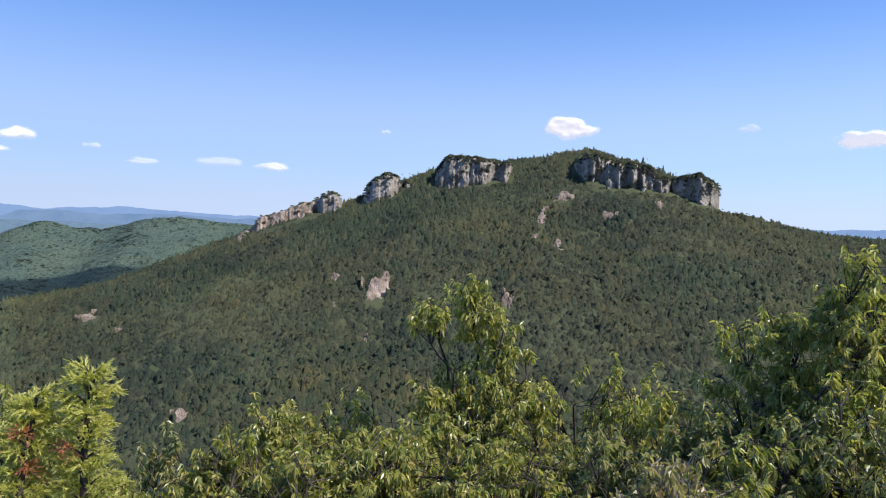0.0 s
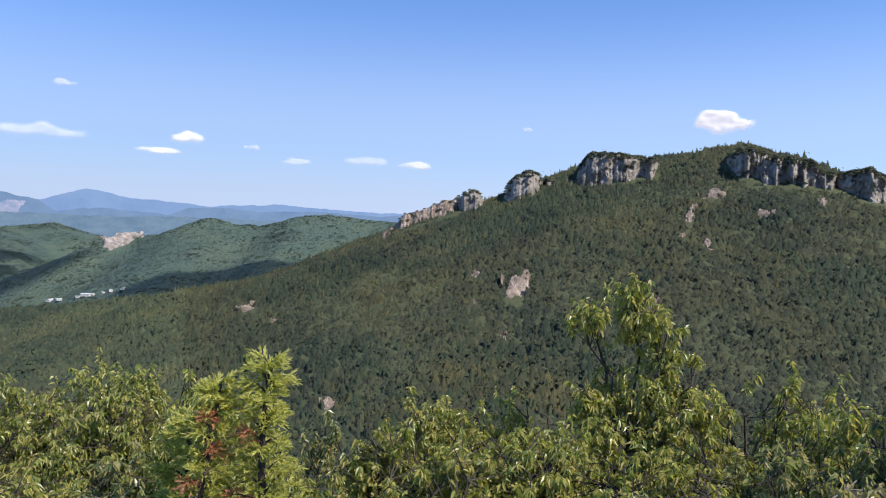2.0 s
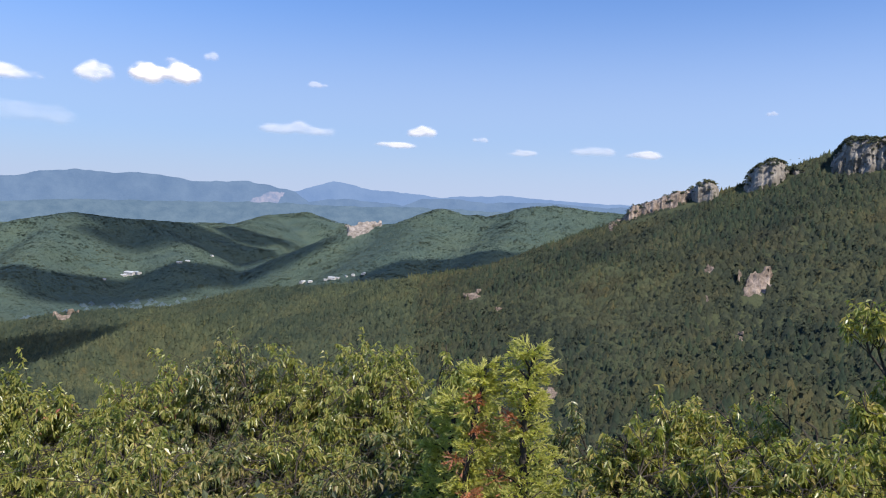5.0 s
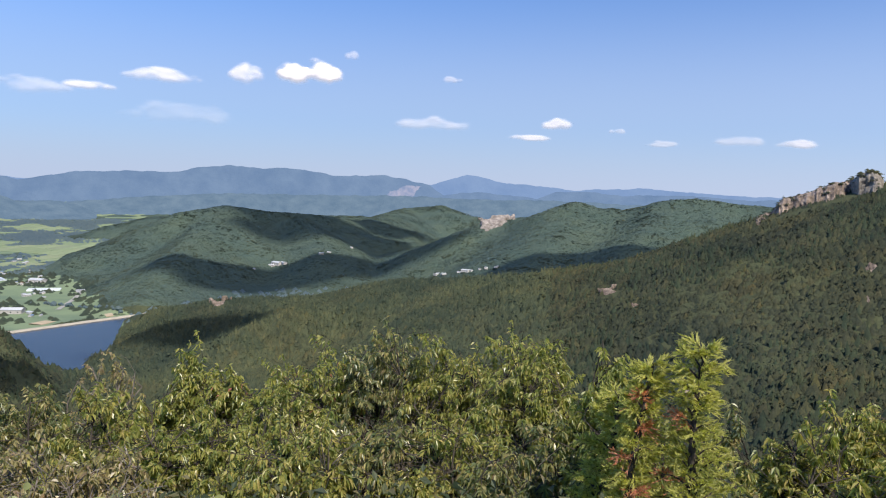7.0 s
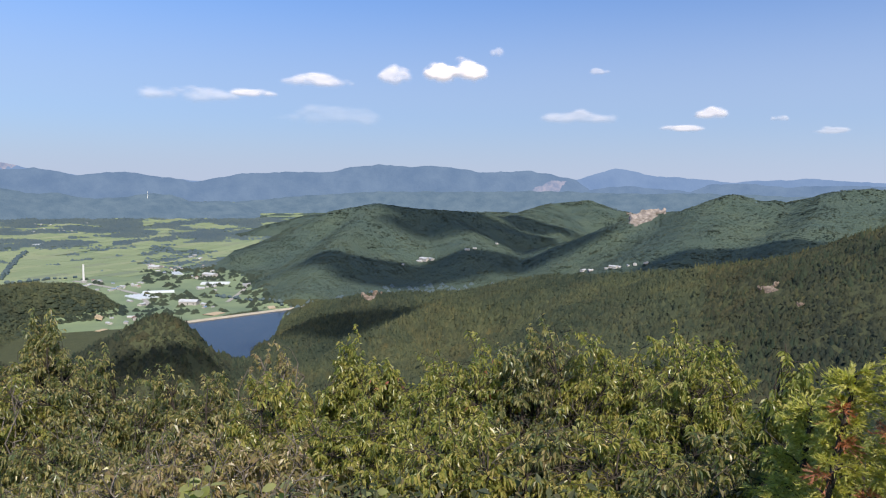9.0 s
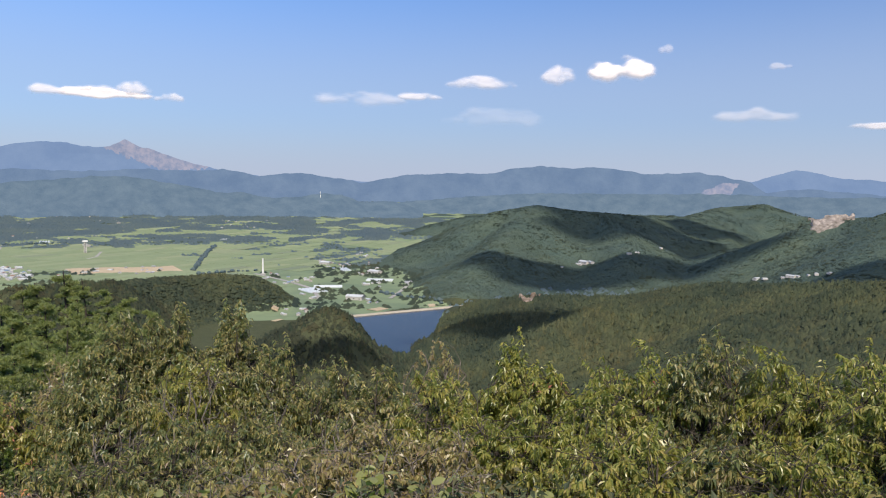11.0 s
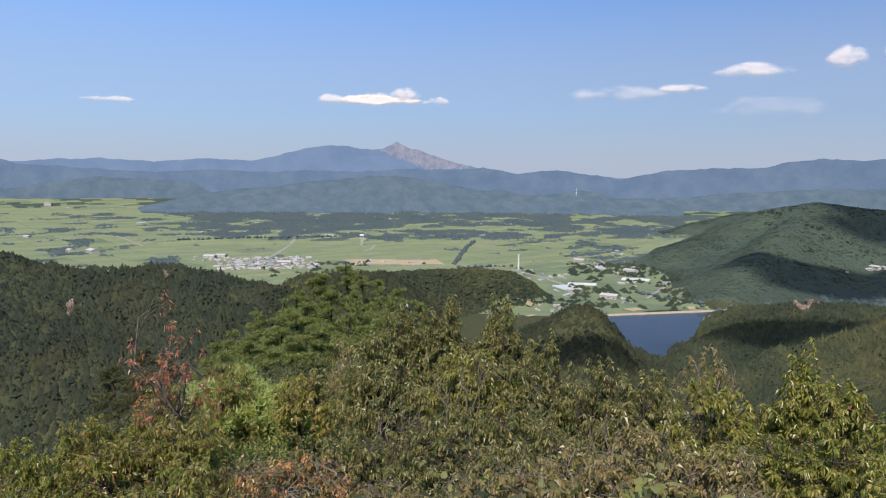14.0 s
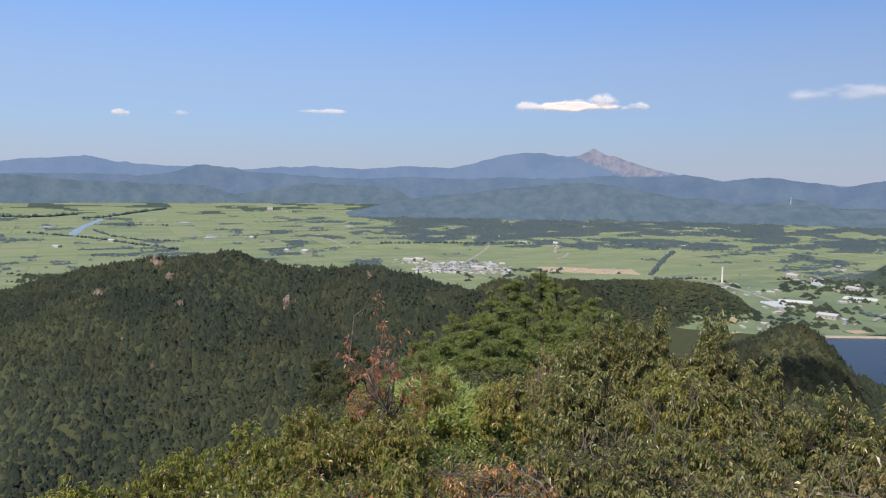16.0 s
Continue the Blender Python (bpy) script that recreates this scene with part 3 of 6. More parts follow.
def range_mesh(name, prof, r, depth, mat, label, bald=None):
    a = np.arange(prof[0][0], prof[-1][0], 0.12)
    el = np.interp(a, [p[0] for p in prof], [p[1] for p in prof]) + 0.05 * fbm(a * 1.3, a * 0, 7, 4)
    top = EYE + r * np.tan(np.radians(el))
    foot = plain_z(np.array([r - depth]))[0] - 6
    rows, n = [], 14
    for k_ in range(n):
        f = k_ / (n - 1)
        spur = fbm(a * 0.9 + 0.8 * fbm(a * 0.5, a * 0 + f * 2, 5, 2), a * 0 + f * 0.7, 11, 4)
        up = np.clip(f ** 0.8 + 0.16 * spur * math.sin(f * math.pi), 0, 1)
        x, y = xy(a, r - depth * (1 - f) + 0.22 * depth * spur * (1 - f))
        rows.append(np.stack([x, y, foot + (top - foot) * up], -1))
    x, y = xy(a, r + depth * 0.4)
    rows.append(np.stack([x, y, 0 * a + foot], -1))
    v = np.array(rows)
    n, m = v.shape[:2]
    i, j = np.meshgrid(np.arange(n - 1), np.arange(m - 1), indexing="ij")
    f = np.stack([i * m + j, (i + 1) * m + j, (i + 1) * m + j + 1, i * m + j + 1], -1).reshape(-1, 4)
    me = mesh_np(name, v.reshape(-1, 3), f, mat, True)
    if bald:
        q = v.reshape(-1, 3)
        az = np.degrees(np.arctan2(-q[:, 0], q[:, 1]))
        hel = np.degrees(np.arctan((q[:, 2] - EYE) / r))
        me.attributes.new("bare", "FLOAT", "POINT").data.foreach_set("value", np.clip(0.5 + 1.2 * bald(az, hel), -1.2, 0.8).astype(np.float32))
    return tagged(new(name, me), label, "mountain range", kind="structure")


range_mesh("backdrop_far_range", FAR, 4740, 60, M_RANGE_FAR, "mountain range on the horizon, painted pale blue with haze",
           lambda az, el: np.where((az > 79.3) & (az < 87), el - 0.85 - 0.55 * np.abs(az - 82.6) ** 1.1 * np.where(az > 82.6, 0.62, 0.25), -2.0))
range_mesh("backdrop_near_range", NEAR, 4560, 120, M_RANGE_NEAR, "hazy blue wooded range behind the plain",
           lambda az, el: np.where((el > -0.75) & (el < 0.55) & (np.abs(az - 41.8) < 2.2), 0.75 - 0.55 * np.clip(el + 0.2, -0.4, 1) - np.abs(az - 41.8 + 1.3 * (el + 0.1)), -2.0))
LOW = [(99, -1.2), (100.5, -.35), (103.5, -.15), (106.9, 0.0), (110, -.4), (112.4, -.85), (114.5, -.3), (117.1, -.1), (122.6, 0.0), (126, .3), (129, .4), (134, .1), (145, 0.2)]
LOW2 = [(63, -2.6), (64.5, -1.7), (66, -1.25), (68.6, -1.35), (70, -.9), (71.3, -.7), (73, -1.0), (75, -1.15), (77.4, -.8), (79.2, -.75), (81, -.4), (83.3, 0.0), (86, .25), (87.5, .2), (90, -.05), (92.6, -.3), (95, -.65), (97, -.8), (100, -1.2), (103, -1.9), (106, -2.6), (108, -2.9)]
LOW3 = [(10, -1.0), (20, -.5), (30, -.3), (36, -.35), (40, -.25), (44, -.3), (48, -.35), (52, -.45), (56, -.5), (60, -.8), (63, -1.1), (66, -1.4), (68, -2.0)]
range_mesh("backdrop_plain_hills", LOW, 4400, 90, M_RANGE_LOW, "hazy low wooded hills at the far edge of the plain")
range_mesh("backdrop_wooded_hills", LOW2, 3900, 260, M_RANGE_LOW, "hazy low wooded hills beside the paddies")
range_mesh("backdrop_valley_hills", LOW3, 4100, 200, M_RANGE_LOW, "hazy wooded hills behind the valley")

# ---------------------------------------------------------------- cliffs and outcrops
CAPS = []       # places for scrub on the cliff tops
BARE = []       # bare patches kept free of trees: x, y, radius


def cliff(label, cols, depth, rough=3.0, seed=0, lean=9.0, mat=None, scrub=1.0):
    """A rock wall: columns (azimuth, front distance, base angle, top angle); fluted faces with ledges, closed behind."""
    a = np.arange(cols[0][0], cols[-1][0], -0.06)
    g = lambda i: np.interp(-a, [-c[0] for c in cols], [c[i] for c in cols])
    rf, eb, et = g(1), g(2), g(3) - 0.16
    n = len(a)
    zb = EYE + rf * np.tan(np.radians(eb)) - 22
    zt = EYE + rf * np.tan(np.radians(et)) + 1.8 * fbm(a * 2.2, a * 0, 40 + seed, 3)
    end = np.clip(np.minimum(np.arange(n), np.arange(n)[::-1]) / 8.0, 0, 1) ** 0.5
    flute = 0.35 * rough * 13.0 * np.abs(fbm(a * 0.75, a * 0, 20 + seed, 2)) + 5.0 * np.abs(fbm(a * 2.3, a * 0, 25 + seed, 2))
    rings = []
    for v in np.linspace(0, 1, 27):
        wob = fbm(a * 0.7, a * 0 + v * 2.2, 30 + seed, 2)
        off = 1.3 * rough * fbm(a * 2.0 + v * 0.5, v * 5.0 + a * 0.4, 50 + seed, 4) + 1.1 * rough * np.round(2.0 * fbm(a * 0.9 + 0.4 * wob, v * 3.0 + a * 0.3, 60 + seed, 2)) / 1.4
        rr = rf + flute * (1 - 0.35 * v) + off + lean * v + (1 - end) * depth * 0.45 + np.clip((v - 0.88) / 0.12, 0, 1) ** 2 * 7
        rings.append((rr, zb + (zt - zb) * v))
    rim = rings[-1][0]
    for f, dz in ((0.15, 1.2), (0.45, 1.5), (0.8, -1.0), (1.0, -25.0)):
        rings.append((rim + depth * f * (0.35 + 0.65 * end), zt + dz))
    pts = []
    for rr, z in rings:
        x, y = xy(a, rr)
        pts.append(np.stack([x, y, z], -1))
    v = np.array(pts)
    p, m = v.shape[:2]
    i, j = np.meshgrid(np.arange(p - 1), np.arange(m - 1), indexing="ij")
    f = np.stack([i * m + j, (i + 1) * m + j, (i + 1) * m + j + 1, i * m + j + 1], -1).reshape(-1, 4)
    ob = new("rock_cliff", mesh_np("rock_cliff", v.reshape(-1, 3), f, mat or M_CLIFF, False))
    rng = np.random.default_rng(70 + seed)
    for q in range(1, n - 1):
        for k in range(23, 30):
            if rng.random() < scrub * (0.18, 0.35, 0.7, 1.0, 1.0, 1.0, 0.9)[k - 23]:
                CAPS.append((*v[k, q, :2], v[k, q, 2] - 0.4))
        if rng.random() < 0.22:
            k = int(rng.integers(5, 23))
            CAPS.append((*v[k, q, :2], v[k, q, 2] - 0.6))
        k = int(rng.integers(2, 8))
        if rng.random() < 0.6:
            CAPS.append((*v[k, q, :2], v[k, q, 2] - 0.5))
    for q in range(0, n, 4):
        BARE.append((*xy(a[q], rf[q] + 5), 3.4))
        BARE.append((*xy(a[q], rf[q] + 13), 6.0))
    return tagged(ob, label, "cliff", "rock walls along the mountain crest")


cliff("grey weathered rock wall capped with shrubs", [(1.05, 785, 3.3, 3.8), (0.4, 775, 3.2, 5.0), (-0.1, 770, 3.1, 5.68), (-1.4, 766, 3.1, 5.68), (-3.1, 765, 3.1, 5.5), (-4.6, 770, 3.5, 5.4), (-5.2, 780, 4.3, 5.2)], 60, 2.6, 1)
cliff("tall fluted grey rock wall under the summit", [(-9.7, 785, 5.1, 5.45), (-10.3, 768, 4.6, 5.75), (-10.85, 752, 3.9, 6.1), (-11.7, 742, 3.6, 6.12), (-12.3, 739, 3.45, 5.85), (-12.8, 736, 3.2, 5.52), (-14.2, 734, 2.9, 5.4), (-15.4, 736, 2.8, 5.2), (-15.9, 738, 2.75, 4.72), (-16.5, 740, 2.6, 4.4), (-17.3, 744, 2.5, 4.2)], 80, 3.2, 2)
cliff("rounded rock tower at the end of the crest", [(-16.7, 752, 2.6, 4.0), (-17.7, 747, 2.5, 4.38), (-18.9, 738, 2.1, 4.55), (-19.8, 740, 1.7, 4.3), (-20.2, 743, 1.5, 3.9), (-20.45, 748, 1.4, 3.3)], 80, 2.6, 3)
cliff("leaning rock knob with a wooded cap", [(6.4, 775, 1.6, 2.0), (5.9, 768, 1.6, 3.3), (5.0, 764, 1.7, 4.0), (4.4, 764, 1.9, 4.15), (3.7, 766, 2.1, 3.9), (3.3, 772, 2.2, 3.5)], 40, 2.2, 4, scrub=0.6)
cliff("small grey rock knob on the crest", [(3.4, 790, 2.4, 3.4), (3.0, 784, 2.4, 3.85), (2.4, 784, 2.6, 3.7), (1.9, 790, 2.9, 3.4)], 35, 1.8, 5)
cliff("square rock tower above a slab", [(9.8, 788, 0.7, 1.9), (9.4, 782, 0.7, 2.45), (8.8, 780, 0.8, 2.6), (8.1, 782, 0.9, 2.4), (7.85, 788, 1.1, 1.9)], 30, 1.8, 6, scrub=0.2)
cliff("sloping bare rock slab below the tower", [(16.0, 772, -1.9, -1.4), (14.8, 768, -1.6, -0.6), (13.9, 767, -1.0, 0.5), (12.3, 768, -0.25, 1.12), (10.8, 772, 0.35, 1.75), (9.6, 778, 0.75, 2.1)], 40, 1.3, 7, 34.0, M_OUTCROP, 0.12)


def outcrop(az, el, wide, high, mat, label, seed):
    """A broken rock face lying flush in the slope, wide by high degrees as the summit sees it."""
    x, y, z, r = ground_at(az, el)
    w, h = 0.92 * r * radians(wide) / 2, 0.85 * r * radians(high) / 2
    g = 6.0
    gx = (land_z(x + g, y) - land_z(x - g, y)) / (2 * g)
    gy = (land_z(x, y + g) - land_z(x, y - g)) / (2 * g)
    up = Vector((-gx, -gy, 1)).normalized()
    out = toward(az, 0)
    side = Vector((out.y, -out.x, 0))
    along = up.cross(side).normalized()
    side = along.cross(up).normalized()
    lean = max(0.30, along.z * math.cos(radians(el)) - math.sin(radians(el)) * 0.8)
    L = min(h / lean, 3.0 * w + h)
    up = (up * 0.75 - out * 0.25).normalized()
    along = up.cross(side).normalized()
    rng = np.random.default_rng(600 + seed)
    q = np.linspace(-1.5, 1.5, 34)
    U, V = np.meshgrid(q, q, indexing="ij")
    rho = np.hypot(U, V) * (1 + 0.75 * fbm(U * 1.3 + seed * 3.1, V * 1.3, 90, 4)) + 0.35 * U * V * rng.uniform(-1, 1)
    s_ = U * 0.55 + V * rng.uniform(-0.9, 0.9)
    D = 0.22 * min(w, h) + 0.8
    bed = np.round(4 * fbm(s_ * 2.5 + seed, U * 0.3, 91, 2)) / 4
    z_ = D * (0.5 + 0.5 * bed + 0.4 * fbm(U * 3 + seed, V * 3, 92, 4)) * np.clip(1.3 - rho, 0, 1) - np.clip(rho - 0.9, 0, 2) * (0.5 * L + 2)
    P = np.array((x, y, z + 0.12 * h))[None, None] + (U * w)[..., None] * np.array(side) + (V * L)[..., None] * np.array(along) + z_[..., None] * np.array(up)
    nq = len(q)
    iq, jq = np.meshgrid(np.arange(nq - 1), np.arange(nq - 1), indexing="ij")
    fq = np.stack([iq * nq + jq, (iq + 1) * nq + jq, (iq + 1) * nq + jq + 1, iq * nq + jq + 1], -1).reshape(-1, 4)
    fq = fq[rho.ravel()[fq].min(1) < 1.45]
    ob = new("rock_outcrop", mesh_np("rock_outcrop", P.reshape(-1, 3), fq, mat))
    n = max(1, int(L / w))
    for q in range(-n, n + 1):
        p = Vector((x, y, z)) + along * (L * 0.85 * q / max(1, n))
        BARE.append((p.x, p.y, 0.8 * min(w, L)))
    return tagged(ob, label, "rock outcrop", "outcrops on the wooded slopes")


ROCKS = [(5.0, -5.5, 1.9, 1.9), (8.3, -4.3, 0.9, 0.6), (-8.9, -1.4, 0.9, 0.8), (-7.5, 0.5, 0.9, 1.3), (-7.0, -0.8, 0.7, 0.5), (-9.0, 2.3, 1.4, 0.8), (-12.6, 0.9, 1.2, 0.7), (-16.2, 1.9, 0.6, 0.4),
         (5.9, -9.1, 0.5, 0.6), (19.4, -14.4, 1.1, 0.9), (-5.1, -6.0, 0.9, 1.6), (8.2, -6.6, 0.6, 0.5), (15.4, -1.5, 0.7, 0.35), (25.6, -7.2, 1.3, 0.5), (23.8, -8.0, 0.6, 0.25)]
for i, (az, el, w, h) in enumerate(ROCKS):
    outcrop(az, el, w, h, M_OUTCROP, "pale tan rock face bare among the trees", i)
outcrop(34.4, -2.25, 2.1, 0.6, M_DOME, "pale bald rock dome on a far hill", 40)
outcrop(55.4, -8.75, 1.4, 0.5, M_OUTCROP, "ochre rock scar on a wooded spur", 41)
for i, (az, el, w, h) in enumerate([(118.0, -6.0, 0.9, 0.6), (109.0, -9.3, 0.6, 0.9), (116.6, -9.3, 0.4, 0.8), (102.5, -7.2, 0.7, 0.5), (117.3, -7.0, 0.6, 0.4), (122, -8.0, 0.7, 0.35), (118.5, -13.5, 0.5, 0.4), (120.5, -11.3, 0.5, 0.4), (108.2, -9.0, 0.35, 0.3)]):
    outcrop(az, el, w, h, M_OUTCROP, "tan rock showing between the trees", 50 + i)

# ---------------------------------------------------------------- reservoir and dam
zl = np.array([[x, y, WATER_Z] for x, y in [xy(a, r) for a, r in [(69.9, 1216), (60.0, 1345), (61.6, 1290), (61.8, 1110), (62.2, 1010), (65.5, 930), (68.0, 960), (70.0, 1130)]]])
tagged(new("water", mesh_np("water", zl, [tuple(range(len(zl)))], M_WATER)), "dark blue still reservoir behind a dam", "reservoir", kind="structure")

p0, p1 = Vector((*xy(69.8, 1212), 0)), Vector((*xy(60.0, 1342), 0))
u = (p1 - p0).normalized()
nrm = Vector((-u.y, u.x, 0))
if nrm.dot(p0) < 0:
    nrm = -nrm
prof = [(-9, -5.0), (-2.5, 2.2), (0, 2.3), (2.5, 2.2), (14, -6.0)]
vv = [tuple(p + nrm * a + Vector((0, 0, WATER_Z + b))) for p in (p0, p1) for a, b in prof]
ff = [(i, i + 1, i + 6, i + 5) for i in range(4)]
tagged(new("dam", mesh_np("dam", vv, ff, M_DAM)), "low pale stone-faced earth dam holding the reservoir", "dam")

# ---------------------------------------------------------------- fields


def paddies():
    V, F = [], []
    e0 = 33.0
    ca, sa = math.cos(radians(e0)), math.sin(radians(e0))
    w, l = 38.0, 110.0
    for i in range(-90, 91):
        for j in range(-45, 46):
            cx, cy = i * w, j * l
            x, y = cx * ca - cy * sa - 2400, cx * sa + cy * ca + 200
            r = math.hypot(x, y)
            az = math.degrees(math.atan2(-x, y))
            if not (1250 < r < 4300 and 60 < az < 134):
                continue
            V.append((x, y, i, j))
    P = np.array(V)
    z, rise = land(P[:, 0], P[:, 1])
    rim = np.max([land(P[:, 0] + dx, P[:, 1] + dy)[1] for dx, dy in ((70, 0), (-70, 0), (0, 70), (0, -70))], 0)
    pr, pa = np.hypot(P[:, 0], P[:, 1]), np.degrees(np.arctan2(-P[:, 0], P[:, 1]))
    keep = (rise < 2) & (rim < 4) & ~copse_mask(pa, pr) & ~((pr < 1900) & (pa < 76))
    P, z = P[keep], z[keep]
    vs = []
    hw, hl = w / 2 - 0.45, l / 2 - 0.6
    for sx, sy in ((-1, -1), (1, -1), (1, 1), (-1, 1)):
        x = P[:, 0] + sx * hw * ca - sy * hl * sa
        y = P[:, 1] + sx * hw * sa + sy * hl * ca
        vs.append(np.stack([x, y, land(x, y)[0] + 0.7], -1))
    v = np.stack(vs, 1)
    n = len(v)
    low = v.copy()
    low[:, :, 2] -= 1.2
    allv = np.concatenate([v, low], 1).reshape(-1, 3)
    b = np.arange(n)[:, None] * 8
    f = np.concatenate([b + np.array([q]) for q in ([0, 1, 2, 3], [4, 5, 1, 0], [5, 6, 2, 1], [6, 7, 3, 2], [7, 4, 0, 3])])
    tagged(new("rice_paddies", mesh_np("rice_paddies", allv, f, M_PADDY)), "bright green rice paddies in long strips on the plain", "rice field", kind="stuff")


paddies()

# ---------------------------------------------------------------- woods
def dome_template(sides=5):
    v, f = [(0, 0, 1.0)], []
    for k, (h, rad) in enumerate(((0.72, 0.62), (0.30, 1.0), (-0.25, 0.78))):
        for s in range(sides):
            a = 2 * math.pi * (s + 0.5 * k) / sides
            v.append((rad * math.cos(a), rad * math.sin(a), h))
    for s in range(sides):
        t = (s + 1) % sides
        f.append((0, 1 + s, 1 + t))
        for k in (0, 1):
            a, b, c, d = 1 + k * sides + s, 1 + k * sides + t, 1 + (k + 1) * sides + s, 1 + (k + 1) * sides + t
            f += [(a, c, b), (b, c, d)]
    return np.array(v), np.array(f)


def hood(sides=5, skirt=-0.35):
    """A small tree seen from afar: a rounded pointed crown."""
    v = [(0, 0, 1.0)] + [(1.12 * math.cos(6.2832 * q / sides), 1.12 * math.sin(6.2832 * q / sides), skirt) for q in range(sides)]
    return np.array(v), np.array([(0, 1 + q, 1 + (q + 1) % sides) for q in range(sides)])


def tufts(rng, x, y, z, w, h, k=15):
    """Trees seen from afar: loose sprays of foliage lying over a rounded crown, one triangle each."""
    n = len(x)
    q = (np.arange(k) + 0.5) / k
    cz, ca = 1.0 - 0.92 * q, 2.39996 * np.arange(k)
    a = ca[None] + rng.uniform(0, 6.283, (n, 1))
    sr = np.sqrt(np.clip(1 - cz * cz, 0, 1))[None]
    d = np.stack([sr * np.cos(a), sr * np.sin(a), np.broadcast_to(cz[None], a.shape)], -1) + rng.normal(0, 0.20, (n, k, 3))
    lump = (1 + rng.normal(0, 0.16, (n, k, 1)))
    c = np.stack([x, y, z], -1)[:, None] + d * lump * np.stack([w, w, h], -1)[:, None]
    nrm = d / np.linalg.norm(d, axis=-1, keepdims=True) + rng.normal(0, 0.24, (n, k, 3)) + [0, 0, 0.5]
    nrm /= np.linalg.norm(nrm, axis=-1, keepdims=True)
    t = np.cross(nrm, rng.normal(0, 1, (n, k, 3)))
    t /= np.linalg.norm(t, axis=-1, keepdims=True) + 1e-9
    b = np.cross(nrm, t)
    m = (w[:, None] * rng.uniform(0.22, 0.48, (n, k)))[..., None]
    v = np.stack([c + t * m, c - 0.5 * t * m + 0.87 * b * m, c - 0.5 * t * m - 0.87 * b * m], 2).reshape(-1, 3)
    return v, np.arange(len(v)).reshape(-1, 3)


def half_dome():
    v, f = dome_template()
    return v[:11], f[(f < 11).all(1)]


def free_of_rock(x, y):
    ok = np.ones(len(x), bool)
    for bx, by, br in BARE:
        ok &= (x - bx) ** 2 + (y - by) ** 2 > br * br
    return ok


LAKE_WIDE = [(1.0 * x, 1.0 * y) for x, y in [xy(a, r) for a, r in [(70.0, 1235), (59.6, 1360), (61.4, 1290), (62.2, 1110), (62.6, 1020), (65.4, 930), (67.6, 950), (69.4, 1120)]]]
_E = (GZ - EYE) / RR
_EMAX = np.maximum.accumulate(_E[:440], 1)


def faces_summit(x, y, z, r):
    """Whether a crown at this place stands clear of the ridges between it and the summit."""
    az = np.degrees(np.arctan2(-x, y))
    i = np.clip(np.round((az + 40) / 0.4).astype(int), 0, 439)
    j = np.clip(np.searchsorted(rs, r) - 2, 0, len(rs) - 1)
    return (z + 7 - EYE) / r > _EMAX[i, j] - 0.002


def woods(name, label, az0, az1, r0, r1, gap, size, mat, conifer=0.3, test=None, seed=1, lift=0.18, near=True, tall=1.0):
    """Crowns scattered over the wooded land of a sector, one joined mesh."""
    rng = np.random.default_rng(seed)
    area = 0.5 * radians(az1 - az0) * (r1 * r1 - r0 * r0)
    n = int(area / gap ** 2)
    az = rng.uniform(az0, az1, n)
    r = np.sqrt(rng.uniform(r0 * r0, r1 * r1, n))
    x, y = xy(az, r)
    z, rise = land(x, y)
    ok = ((rise > 6) | ((r < 1330) & (rise > 1.3)) | ((r < 1130) & (az > 72) & (az < 86))) & free_of_rock(x, y) & (z > WATER_Z + 1.2) & ~in_poly(x, y, LAKE_XY)
    ok &= faces_summit(x, y, z, r) | (rng.random(n) < 0.12)
    if test is not None:
        ok &= test(x, y, r, az, rise)
    x, y, z = x[ok], y[ok], z[ok]
    n = len(x)
    s = size * np.clip(rng.lognormal(0, 0.30, n), 0.5, 1.9) * (1 + 0.30 * fbm(x / 60, y / 60, 15, 2))
    kind = (rng.random(n) + 0.35 * fbm(x / 90, y / 90, 16, 2)) < conifer
    for con, (tv, tf) in ((False, hood(6, -0.80)), (True, hood(5, -0.65))):
        q = np.where(kind == con)[0]
        if not len(q):
            continue
        m = len(q)
        w = s[q] * (0.75 if con else 1.0)
        h = s[q] * rng.uniform(0.8, 1.35, m) * ((1.35 if con else 0.92) if near else 0.20) * tall
        jit = 1 + rng.uniform(-0.35, 0.35, (m, len(tv)))
        ang = rng.uniform(0, 6.283, m)[:, None]
        tx, ty = tv[:, 0] * jit, tv[:, 1] * jit
        px = x[q][:, None] + w[:, None] * (tx * np.cos(ang) - ty * np.sin(ang)) + 0.25 * w[:, None] * rng.normal(0, 1, (m, 1)) * (tv[:, 2] > 0.9)
        py = y[q][:, None] + w[:, None] * (tx * np.sin(ang) + ty * np.cos(ang)) + 0.25 * w[:, None] * rng.normal(0, 1, (m, 1)) * (tv[:, 2] > 0.9)
        pz = z[q][:, None] + h[:, None] * (tv[:, 2] + rng.uniform(-0.22, 0.22, (m, len(tv))) + lift)
        v = np.stack([px, py, pz], -1).reshape(-1, 3)
        f = (tf[None] + (np.arange(m) * len(tv))[:, None, None]).reshape(-1, 3)
        if near:
            g = np.where(rng.random(m) < 0.30)[0]
            v2, f2 = tufts(rng, x[q][g], y[q][g], (z[q] + lift * h)[g], w[g] * 0.9, h[g] * 0.95, 7)
            v, f = np.concatenate([v, v2]), np.concatenate([f, f2 + len(v)])
        nm = name + ("_pines" if con else "_oaks")
        tagged(new(nm, mesh_np(nm, v, f, M_PINEWOOD if con and mat is M_FOREST else mat, True)), label, "woodland", kind="stuff")


